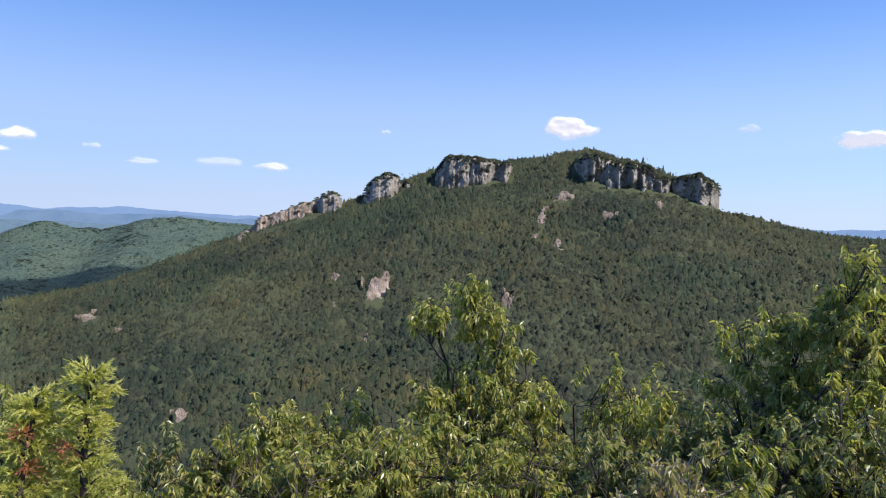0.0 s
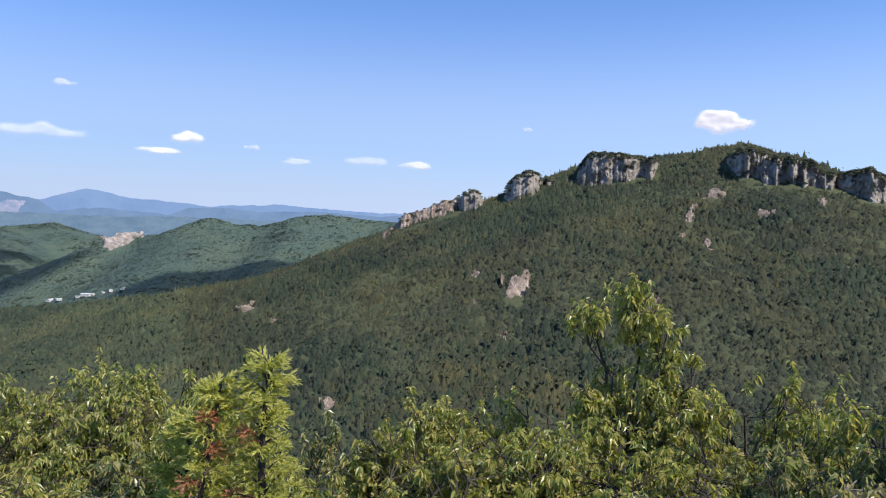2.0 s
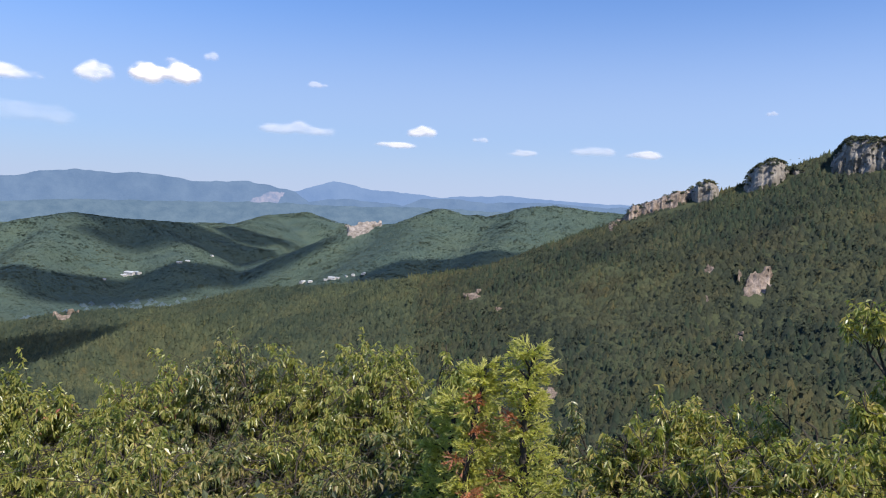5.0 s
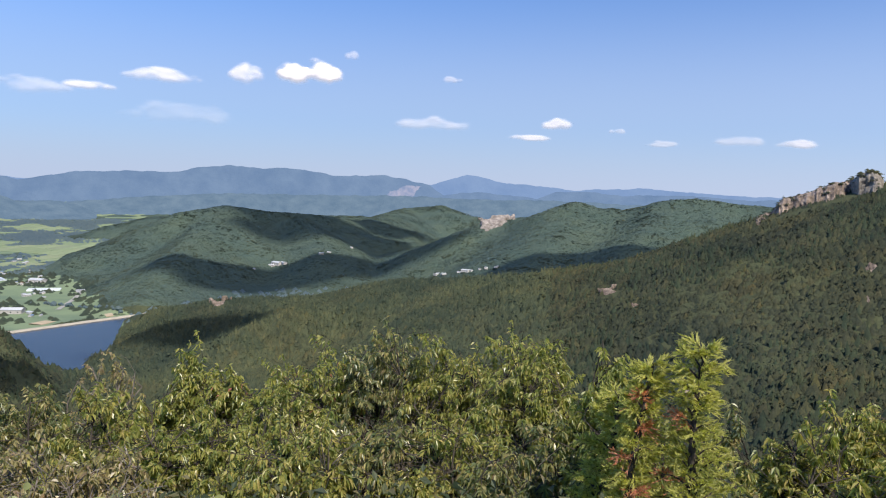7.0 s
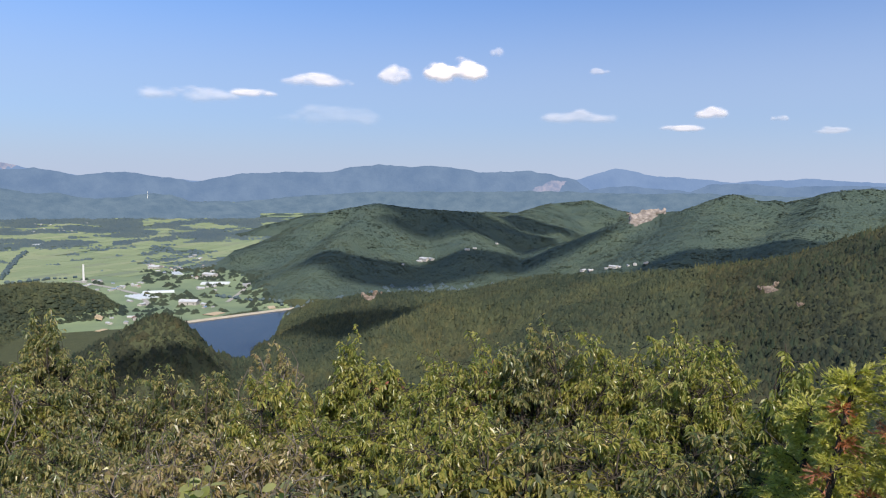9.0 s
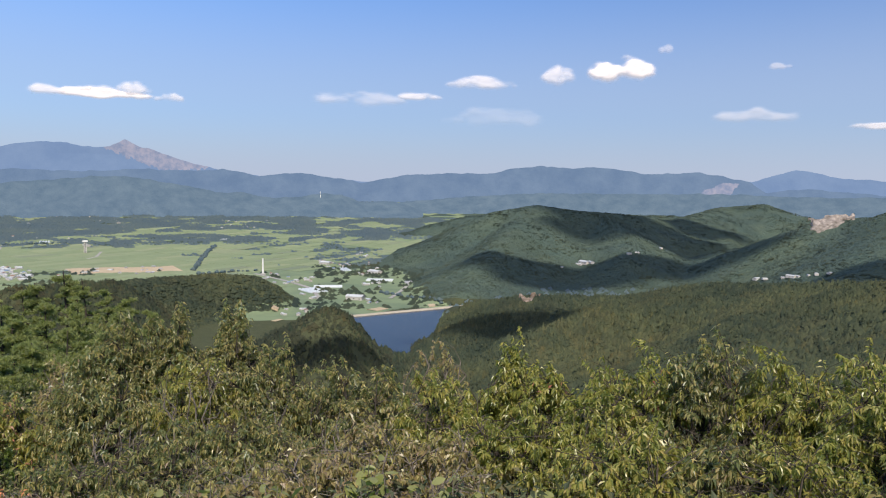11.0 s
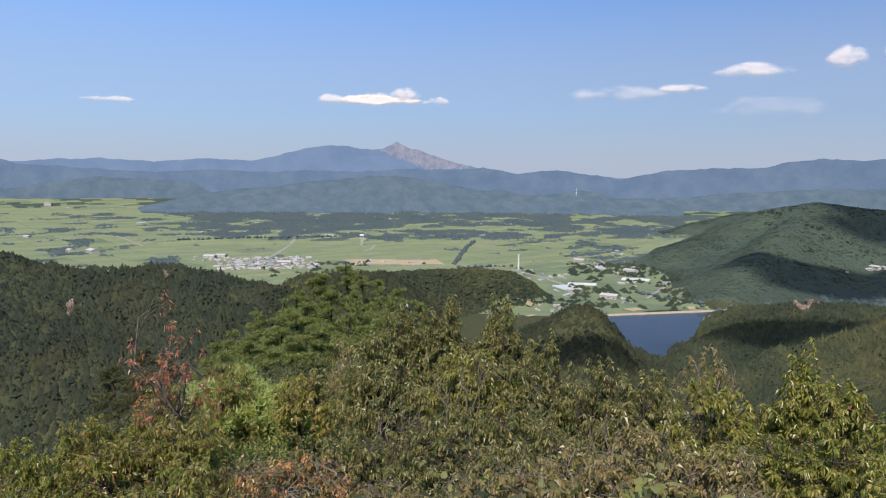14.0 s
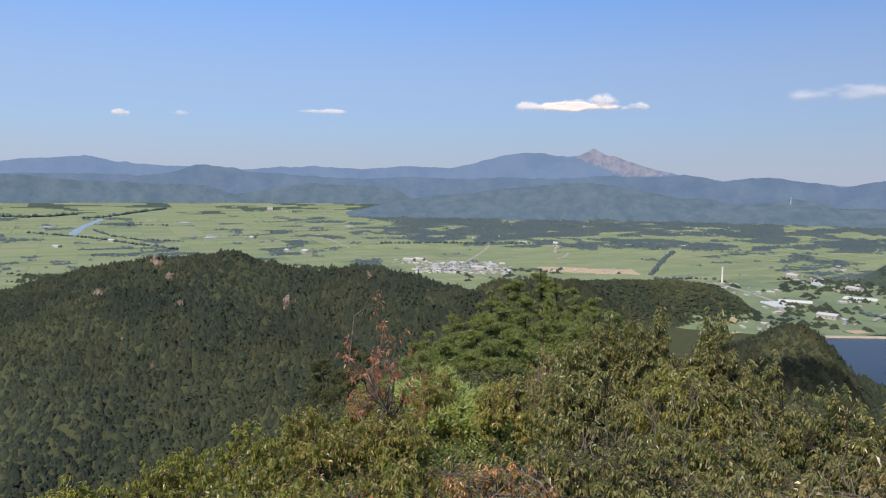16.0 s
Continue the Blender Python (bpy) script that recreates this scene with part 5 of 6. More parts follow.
BUSHES_WEST = [
    (99.5, 13.0, -15.2, 0.8, GF, SUN_OAK, 170), (104.5, 11.5, -16.4, 0.8, GF, SUN_OAK, 170), (109.0, 11.0, -17.6, 0.8, GF, SUN_OAK, 170), (114.0, 10.0, -18.4, 0.8, GF, SUN_OAK, 180),
    (119.0, 9.5, -19.6, 0.8, GF, SUN_OAK, 170), (124.5, 9.0, -20.6, 0.8, G, OAK, 170), (130.0, 8.5, -21.5, 0.8, G, OAK, 150), (86.0, 8.0, -17.6, 0.85, GD, OLIVE, 190),
    (92.0, 8.0, -18.6, 0.8, GD, OLIVE, 170), (79.5, 8.2, -17.2, 0.8, GD, OLIVE, 180), (98.0, 8.0, -20.5, 0.7, GR, "rust-tinged drying oak shrub", 130),
]
BUSHES_LOW = [
    (104.2, 9.9, -18.2, 0.8, GF, SUN_OAK, 180), (108.0, 9.6, -19.0, 0.8, GF, SUN_OAK, 170),
    (104.0, 7.6, -21.0, 0.7, GF, SUN_OAK, 140), (110.5, 7.4, -22.2, 0.7, GF, SUN_OAK, 140), (117.0, 7.2, -23.0, 0.7, GF, OAK, 130), (-18.5, 3.9, -17.0, 0.45, GR, DRY, 90),
    (-23.5, 4.2, -15.5, 0.5, GF, SUN_OAK, 130), (72.0, 6.6, -18.2, 0.7, GR, DRY, 110), (66.5, 6.4, -19.4, 0.7, GR, DRY, 110), (77.5, 6.4, -19.6, 0.65, GR, DRY, 100),
    (84.0, 6.2, -21.0, 0.6, GR, DRY, 90), (90.5, 6.4, -22.0, 0.6, GR, DRY, 90),
]
BUSHES = BUSHES_NORTH + BUSHES_SUNNY + BUSHES_EDGE + BUSHES_RIDGE + BUSHES_WEST + BUSHES_LOW
def lift_of(az):
    """How far the sparse top shoots stand above the leafy mass, in degrees."""
    return float(np.interp(az, (-5, 25, 35, 50, 75, 85, 90, 96, 100), (0.35, 0.8, 1.0, 1.1, 1.0, 0.8, 0.5, 0.8, 2.0)))


for i, (az, r, el, rad, leaf, label, n) in enumerate(BUSHES):
    acc = ((0.07, RD), (0.10, GR)) if 93 < az < 113 and r < 13.5 else ((0.06, GR),) if leaf is GD else ((0.025, RD),) if leaf is GF and i % 3 == 0 else ()
    thin = leaf is GR
    shrub(label, az, r, el + lift_of(az), rad, leaf, int(n * (1.7 if 76 < az < 90 and r > 10 else 1.35)), 17 if thin else 26, seed=10 + i, wild=0.32, accents=acc, bare=thin, stems=11 if thin else 5,
          length=0.054 if r < 8.5 or az > 95 else 0.066, width=(0.020 if r < 8.5 or az > 95 else 0.025) if leaf is not GR else 0.027, hang=0.6, droop=0.5, taper=0.05)

for i, (az, r, el, rad) in enumerate([(83.5, 10.2, -12.6, 0.7), (78.6, 9.4, -15.0, 0.7), (88.8, 9.2, -15.6, 0.6), (74.0, 8.4, -16.4, 0.6), (81.5, 7.4, -18.4, 0.6)]):
    shrub("leggy grey-twigged shrub with few dull leaves", az, r, el, rad, GD, 46, 6, seed=300 + i, wild=0.5, bare=1, stems=9, slim=0.8, length=0.056, width=0.021, hang=0.6)

_b = radians(25.6)
_l = math.pi + _b          # bearing of the side that faces away to the left
juniper("yellow-green juniper with a ragged spire top", 25.4, 3.7, -10.2, 0.17, 1, ((0.74, 0.02, _l), (0.55, 0.025, _l)))
juniper("juniper with rust-brown withered sprays", 29.8, 3.75, -11.7, 0.115, 2, ((0.86, 0.018, _l + 1.2), (0.77, 0.022, _l + 1.6), (0.67, 0.02, _l + 1.2), (0.54, 0.025, _l + 1.6)))
juniper("short juniper crowded among oak shrubs", 31.8, 4.1, -14.2, 0.18, 3)


M_BROAD = leaf_mat("broad_pale_leaf", (0.17, 0.19, 0.05), (0.22, 0.235, 0.06), (0.29, 0.28, 0.08), gloss=0.5, bright=1.2)
M_BROAD_ORANGE = leaf_mat("broad_orange_leaf", (0.50, 0.24, 0.13), (0.55, 0.28, 0.16), gloss=0.5, bright=1.1)


def sapling(az, r, top_el, spread, count, seed, label, orange=0):
    """A thin upright sapling: a few wands with broad rounded leaves set apart along them."""
    rng = np.random.default_rng(5000 + seed)
    x, y = xy(az, r)
    zg = land_z(x, y) - 0.03
    top = EYE + r * math.tan(radians(top_el))
    root = thing("broadleaf_sapling", label, "sapling", (x, y, zg), "saplings in the dry scrub")
    ring = [(0, 0), (0.18, 0.30), (0.48, 0.50), (0.80, 0.34), (1.0, 0.0), (0.80, -0.34), (0.48, -0.50), (0.18, -0.30)]
    for w in range(4):
        a = rng.uniform(0, 6.283)
        e = np.array([x + spread * math.cos(a), y + spread * math.sin(a), top - rng.uniform(0, 0.15)])
        b = np.array([x, y, zg])
        m = (b + e) / 2 + [0.15 * spread * math.cos(a), 0.15 * spread * math.sin(a), 0.1]
        path = np.array([b, m, e])
        part_np("stem", *tube(path, [0.007, 0.005, 0.002], 5), M_TWIG, root, smooth=True)
        for q in range(count // 4):
            f = rng.uniform(0.0, 1.0)
            p = m + (e - m) * f
            out = unit(np.array([*rng.normal(0, 1, 2), rng.uniform(-0.6, 0.3)]))
            side = unit(np.cross(out, rng.normal(0, 0.5, 3) + [0, 0, 1.0]))
            up = np.cross(side, out)
            L, W = rng.uniform(0.075, 0.115), rng.uniform(0.048, 0.07)
            v = np.array([p + out * (L * t_) + side * (W * s_) + up * (0.25 * W * abs(s_) - 0.02 * t_) for t_, s_ in ring])
            fc = [(0, 1, 7), (1, 2, 6), (1, 6, 7), (2, 3, 5), (2, 5, 6), (3, 4, 5)]
            gold = orange and w == 0 and q == 0
            part_np("leaf", v, np.array(fc), M_BROAD_ORANGE if gold else M_BROAD, root, "orange withered leaf" if gold else "", smooth=True)
    return root


for i, (az, r, el, sp, n, o) in enumerate([(73.9, 5.6, -18.2, 0.22, 12, 0), (78.0, 5.4, -19.6, 0.25, 16, 0), (84.5, 5.6, -19.8, 0.28, 16, 1), (81.0, 5.2, -21.2, 0.25, 16, 0), (88.5, 5.4, -21.0, 0.25, 12, 0), (69.2, 5.4, -19.4, 0.28, 16, 0), (65.6, 5.6, -20.2, 0.28, 16, 0), (76.0, 4.9, -21.8, 0.28, 16, 0), (71.5, 5.0, -20.4, 0.26, 20, 0), (67.3, 4.9, -21.0, 0.28, 20, 0), (74.6, 5.2, -20.2, 0.24, 20, 0), (79.6, 5.0, -20.8, 0.26, 20, 0), (62.8, 5.2, -20.6, 0.26, 16, 0), (86.4, 5.0, -21.6, 0.26, 16, 0)]):
    sapling(az, r, el, sp, n, i, "thin sapling with broad pale green leaves" if not o else "thin sapling with pale leaves and one turned orange", o)

# red-leaved shrub and the soft young pines below it
shrub("bare-limbed shrub with scattered red autumn leaves", 104.2, 10.9, -8.4, 0.75, RD, 90, 11, seed=201, wild=0.6, stems=6, bare=1, name="red_shrub", length=0.062, width=0.022, bottom=-0.2)
M_LEAF_ORANGE = leaf_mat("orange_red_leaf", (0.34, 0.13, 0.05), (0.42, 0.20, 0.08), (0.28, 0.15, 0.06), bright=1.75)
shrub("low orange-red autumn shrub", 96.5, 7.6, -18.9, 0.75, M_LEAF_ORANGE, 110, 14, wild=0.7, length=0.052, width=0.019, accents=((0.3, GR), (0.2, GD)), seed=202, bare=1, name="red_shrub")
shrub("low orange-red autumn shrub", 106.5, 7.0, -21.4, 0.7, M_LEAF_ORANGE, 70, 12, wild=0.7, length=0.052, width=0.019, accents=((0.3, GR), (0.2, GD)), seed=203, bare=1, name="red_shrub")
for i, (az, r, el, rad) in enumerate([(97.5, 17.0, -13.6, 1.1), (101.0, 16.0, -14.4, 1.1), (95.5, 15.0, -15.2, 0.9), (103.5, 15.5, -15.8, 0.9), (98.8, 12.8, -15.6, 0.9), (96.4, 13.0, -16.4, 0.8), (101.2, 13.2, -16.4, 0.8)]):
    pine("soft pale green young pine", az, r, el, rad, 40 + i, M_PINE_SOFT, 1.4, "young_pine")

# pines on the ridge beyond
PINES_BACK = [(89.6, 60, -5.9, 2.3), (90.9, 58, -6.7, 2.4), (92.2, 58, -7.3, 2.4), (93.6, 56, -8.0, 2.4), (95.2, 56, -8.9, 2.3), (96.8, 54, -9.9, 2.2), (98.4, 52, -11.0, 2.1), (100.0, 50, -12.0, 2.0),
              (88.3, 60, -6.6, 2.4), (87.0, 58, -7.3, 2.3), (85.7, 58, -8.2, 2.2), (84.5, 56, -9.2, 2.0), (83.3, 54, -10.2, 1.8)]
PINES_FRONT = [(91.0, 48, -8.3, 2.2), (89.0, 47, -8.1, 2.2), (93.0, 46, -9.2, 2.2), (95.0, 45, -10.3, 2.1), (87.0, 46, -9.0, 2.0), (97.0, 44, -11.5, 2.0), (99.0, 42, -12.6, 1.9), (101.0, 42, -13.4, 1.9), (85.5, 44, -10.2, 1.8),
               (90.0, 37, -10.0, 1.8), (92.0, 36, -10.7, 1.8), (94.0, 35, -11.7, 1.8), (96.0, 34, -12.7, 1.7), (98.0, 33, -13.5, 1.6), (88.0, 36, -10.4, 1.7), (86.5, 35, -11.3, 1.6), (100.0, 33, -14.2, 1.5), (102.0, 34, -14.6, 1.5)]
for i, (az, r, el, rad) in enumerate(PINES_BACK + PINES_FRONT):
    pine("green mountain pine with flat plates of needles", az, r, el, rad, i, size=1.35)
# the grove's shade is put into these pines' dark needle colour
for i, (az, r, el, rad) in enumerate([(104.7, 44, -11.9, 2.2), (103.2, 43, -12.6, 2.0), (106.2, 45, -12.9, 2.0)]):
    pine("dense pine with the hollow's shade painted as dark needles", az, r, el, rad, 70 + i, M_LEAF_DARK, 1.5)


def flake_wood(name, label, az0, az1, r0, r1, gap, size, mat, seed, flakes=46, spray=0.2):
    """Trees near enough to show leafy crowns: each a clump of loose leaf sprays."""
    rng = np.random.default_rng(seed)
    n = int(0.5 * radians(az1 - az0) * (r1 * r1 - r0 * r0) / gap ** 2)
    az = rng.uniform(az0, az1, n)
    r = np.sqrt(rng.uniform(r0 * r0, r1 * r1, n))
    x, y = xy(az, r)
    z, _ = land(x, y)
    s = size * rng.uniform(0.6, 1.35, n)
    d = unit(rng.normal(0, 1, (n, flakes, 3)))
    d[..., 2] = np.abs(d[..., 2]) * 1.1 - 0.25
    rad = (rng.uniform(0.5, 1.0, (n, flakes, 1)) ** 0.5) * (1 + 0.3 * rng.normal(0, 1, (n, flakes, 1)) * 0.5)
    c = np.stack([x, y, z + s * 0.6], -1)[:, None] + d * rad * s[:, None, None]
    c, d = c.reshape(-1, 3), d.reshape(-1, 3)
    v, f = leaves(rng, c, d + rng.normal(0, 0.6, c.shape), spray, spray * 0.5, 0.3)
    tagged(new(name, mesh_np(name, v, f, mat)), label, "woodland", kind="stuff")


flake_wood("ridge_thicket", "mixed thicket down the shoulder of the ridge", 82, 134, 13, 46, 1.5, 0.75, M_LEAF_DARK, 31, 150, 0.13)
flake_wood("ridge_scrub", "low yellow-green scrub along the ridge path", 60, 134, 7, 24, 1.0, 0.55, M_LEAF_DULL, 36, 110, 0.075)
flake_wood("shoulder_wood", "dark oak wood falling away below the ridge", 97, 134, 62, 205, 4.2, 2.3, M_DARKWOOD, 32, 56, 0.55)
flake_wood("slope_thicket", "green thicket on the slope below the summit", -40, 92, 12, 42, 2.3, 1.0, M_LEAF, 33, 60, 0.13)


def undergrowth():
    rng = np.random.default_rng(35)
    n = 2600
    az = rng.uniform(-42, 136, n)
    r = rng.uniform(2.6, 13, n)
    x, y = xy(az, r)
    z, _ = land(x, y)
    k = 8
    c = np.repeat(np.stack([x, y, z], -1), k, 0) + rng.normal(0, 0.12, (n * k, 3)) * [1, 1, 0]
    c[:, 2] += rng.uniform(0.0, 0.7, n * k)
    v, f = leaves(rng, c, unit(rng.normal(0, 1, (n * k, 3))) + [0, 0, 0.2], 0.08, 0.034)
    tagged(new("undergrowth", mesh_np("undergrowth", v, f, M_LEAF_DARK)), "low leafy undergrowth between the bushes", "undergrowth", kind="stuff")


undergrowth()
# ---------------------------------------------------------------- clouds
def vapour_mesh(P, d, strength):
    """A sheet of points with its vapour density, trimmed where there is none."""
    nu, nv = d.shape
    i, j = np.meshgrid(np.arange(nu - 1), np.arange(nv - 1), indexing="ij")
    f = np.stack([i * nv + j, (i + 1) * nv + j, (i + 1) * nv + j + 1, i * nv + j + 1], -1).reshape(-1, 4)
    df = d.ravel()
    f = f[df[f].max(1) > 0.004]
    used = np.unique(f)
    remap = np.full(nu * nv, -1)
    remap[used] = np.arange(len(used))
    me = mesh_np("cloud", P.reshape(-1, 3)[used], remap[f], M_CLOUD, True)
    at = me.attributes.new("vapour", "FLOAT", "POINT")
    at.data.foreach_set("value", (np.clip(df[used], 0, 1) * strength).astype(np.float32))
    return me


def cloud_sheet(seed, cx, cy, cz, side, out, w, h, strength):
    """One cloud: a heaped relief with a flat base whose vapour thins softly towards its rim."""
    nu, nv = max(40, int(w / 3.5)), max(26, int(h / 3.0))
    rng_ = np.random.default_rng(seed)
    u, v = np.meshgrid(np.linspace(-1.35, 1.35, nu), np.linspace(-1.1, 1.7, nv), indexing="ij")
    sky_ = np.ones_like(u)
    for q in range(11):
        uc = float(np.clip(rng_.normal(0, 0.45), -0.85, 0.85))
        rad = rng_.uniform(0.16, 0.36)
        vc = rng_.uniform(-0.15, 0.50) * (1 - abs(uc) ** 1.3)
        sky_ *= 1 - 0.62 * np.exp(-((u - uc) / rad) ** 2 - ((v - vc) / np.where(v > vc, 0.36, 0.30)) ** 2)
    sky_ *= 1 - 0.55 * np.exp(-(np.abs(u) / 0.80) ** 3 - ((v + 0.02) / 0.30) ** 2)
    d = 1 - sky_
    su, sv = u * w / 60, v * h / 60
    d = d + 0.34 * fbm(su * 0.55 + seed, sv * 1.1, 5, 5) * np.clip(4 * d * (1.2 - d), 0, 1)
    d = np.clip((d - 0.20) / (0.55 if strength > 0.85 else 0.95), 0, 1) * np.clip((1.35 - np.abs(u)) / 0.3, 0, 1) * np.clip((v + 1.1) / 0.3, 0, 1)
    d = d * d * (3 - 2 * d)
    bulge = 0.45 * h * np.sqrt(d) * (1 + 0.12 * fbm(su * 0.8 + seed, sv * 1.4, 7, 2))
    P = (np.array([cx, cy, cz]) + (u * w)[..., None] * np.array(side) - bulge[..., None] * np.array(out) + (v * h)[..., None] * np.array([0, 0, 1.0]))
    return vapour_mesh(P, d, strength)


def cloud_layer(seed, c, side, out, w, depth, slant, strength):
    """A cloud overhead: a flat-based layer, dense in the middle and thin at its ragged rim."""
    u, v = np.meshgrid(np.linspace(-1.5, 1.5, 64), np.linspace(-1.5, 1.5, 56), indexing="ij")
    q = np.hypot(u, v) + 0.30 * fbm(u * 1.4 + seed, v * 1.4, 71, 4)
    d = np.clip((1.15 - q) / 0.42, 0, 1) * np.clip((1.5 - np.maximum(np.abs(u), np.abs(v))) / 0.2, 0, 1)
    d = d * d * (3 - 2 * d)
    P = np.array(c) + (u * w / 2)[..., None] * np.array(side) + ((v + slant * u) * depth / 2)[..., None] * np.array(out) + (20 * d)[..., None] * np.array([0, 0, 1.0])
    return vapour_mesh(P, d, strength)


CLOUD_LABEL = {0: "small white cumulus with a soft flat base", 1: "thin wisp of cloud", 2: "faint veil of high cloud"}
# azimuth, height angle, width, height in degrees; full, thin or faint
CLOUDS_NORTH = [(-9.5, 7.5, 4.8, 1.7, 0), (-29.5, 6.35, 4.6, 1.4, 0), (13.2, 4.1, 3.6, .7, 0), (17.2, 4.3, 3.2, .85, 1), (22.5, 4.1, 2.6, .5, 1), (30.2, 5.45, 2.5, 1.0, 0), (25.6, 5.0, 1.1, .5, 1), (-22.2, 7.5, 2.0, .55, 1), (4.7, 7.1, 1.0, .4, 1), (48.9, 8.5, 4.9, 2.0, 0), (45.8, 10.0, 1.2, .75, 1), (38.2, 8.6, 1.6, .5, 1), (39.4, 5.2, 5.4, 1.1, 1), (32.1, 4.4, 3.7, .55, 0)]
CLOUDS_WEST = [(53.6, 8.2, 2.7, 1.5, 0), (59.3, 7.6, 5.2, 1.1, 0), (64.2, 6.65, 4.4, .8, 0), (68.6, 6.3, 6.4, 1.3, 1), (58.5, 5.0, 9.0, 1.6, 2), (90.2, 5.9, 3.0, .9, 0), (87.0, 5.85, 8.6, .75, 0), (86.9, 6.1, 3.0, .9, 0), (84.8, 6.2, 2.6, 1.2, 0), (82.4, 5.8, 1.9, .8, 0), (106.1, 5.35, 3.6, .55, 0), (120.3, 4.75, 1.5, .6, 0), (116.3, 4.9, 1.2, .45, 1)]
CLOUDS = CLOUDS_NORTH + CLOUDS_WEST
for i, (az, el, w, h, thin) in enumerate(CLOUDS):
    rng = np.random.default_rng(400 + i)
    r = 4500
    d = toward(az, el)
    c = Vector((0, 0, EYE)) + d * (r / math.cos(radians(el)))
    out = toward(az, 0)
    me = cloud_sheet(400 + i, *c, Vector((out.y, -out.x, 0)), out, r * radians(w) / 2, r * radians(h) * 0.78, (0.95 if w * h > 6 else 0.68, 0.34, 0.14)[thin])
    tagged(new("cloud", me), CLOUD_LABEL[thin], "cloud", "clouds over the hills")

# clouds overhead, whose shadows lie on the hills: azimuth and distance of the shadow, width, depth, slant
OVERHEAD = [(48.3, 2060, 600, 430, 0.1), (43.5, 2350, 380, 200, 0.0), (49.0, 1700, 600, 260, 0.8), (71.5, 690, 130, 60, 0.0), (58.5, 985, 220, 90, 0.0), (27.0, 1400, 320, 170, 0.0)]
for i, (az, r, w, dp, sl) in enumerate(OVERHEAD):
    x, y = xy(az, r)
    g = Vector((x, y, land_z(x, y)))
    c = g + SUN * ((1050 - g.z) / SUN.z)
    out = toward(az, 0)
    tagged(new("cloud", cloud_layer(i, c, Vector((out.y, -out.x, 0)), out, w, dp, sl, 0.76)), "white cumulus drifting high above the hills", "cloud", "clouds over the hills")


# ---------------------------------------------------------------- houses, halls and farm buildings
def gable(w, l, h, rise, eave=0.4):
    """Walls with gable ends, and a pitched roof with thickness."""
    wv = [(-w, -l, -1.5), (w, -l, -1.5), (w, l, -1.5), (-w, l, -1.5), (-w, -l, h), (w, -l, h), (w, l, h), (-w, l, h), (0, -l, h + rise), (0, l, h + rise)]
    wf = [(0, 1, 5, 4), (1, 2, 6, 5), (2, 3, 7, 6), (3, 0, 4, 7)]
    wt_ = [(4, 5, 8), (6, 7, 9)]
    me = bpy.data.meshes.new("wall")
    me.from_pydata(wv, [], wf + wt_)
    a, b = w + eave, l + eave
    k_ = rise / w
    rv = []
    for dz in (0.05, 0.30):
        rv += [(-a, -b, h - eave * k_ + dz), (0, -b, h + rise + dz), (a, -b, h - eave * k_ + dz), (-a, b, h - eave * k_ + dz), (0, b, h + rise + dz), (a, b, h - eave * k_ + dz)]
    rf = [(6, 7, 10, 9), (7, 8, 11, 10), (3, 4, 1, 0), (4, 5, 2, 1), (0, 1, 7, 6), (1, 2, 8, 7), (9, 10, 4, 3), (10, 11, 5, 4), (0, 6, 9, 3), (2, 5, 11, 8)]
    mr = bpy.data.meshes.new("roof")
    mr.from_pydata(rv, [], rf)
    return me, mr


def windows_mesh(w, l, n):
    v, f = [], []
    for s in (-1, 1):
        for i in range(n):
            y = -l + (i + 0.5) * 2 * l / n
            o = len(v)
            x = s * (w + 0.03)
            v += [(x, y - 0.5, 0.9), (x, y + 0.5, 0.9), (x, y + 0.5, 2.1), (x, y - 0.5, 2.1)]
            f.append((o, o + 1, o + 2, o + 3))
    me = bpy.data.meshes.new("window")
    me.from_pydata(v, [], f)
    return me


M_GLASS = plain_mat("dark_window_glass", (0.03, 0.04, 0.05), 0.15, 1.0, 0.1)
PROTO = []
HOUSE_LABELS = ["small village house with a grey tin roof", "small village house with a blue tin roof", "small village house with a red roof", "low pale farm building with a light tin roof"]
for kind, (w, l, h, rise) in enumerate([(4, 6, 3.2, 1.8), (4.5, 7, 3.4, 1.8), (4, 5.5, 5.6, 1.7), (5, 9, 3.6, 1.6)]):
    me, mr = gable(w, l, h, rise)
    me.materials.append(M_WALL)
    mr.materials.append(M_ROOFS[kind])
    mw = windows_mesh(w, l, 3)
    mw.materials.append(M_GLASS)
    PROTO.append((me, mr, mw))


def house(az, el, kind, turn, scale=1.0, label=None, hillside=False):
    x, y, z, r = ground_at(az, el)
    if land(np.array([x]), np.array([y]))[1][0] > 5 and not hillside:
        return None
    me, mr, mw = PROTO[kind]
    root = thing("house", label or HOUSE_LABELS[kind], "house", (x, y, z), "houses on the plain")
    root.rotation_euler = (0, 0, radians(turn))
    root.scale = (scale, scale, scale)
    for nm, m in (("wall", me), ("roof", mr), ("window", mw)):
        o = new(nm, m)
        o.parent = root
        if nm == "window":
            tagged(o, kind="stuff")
    return root


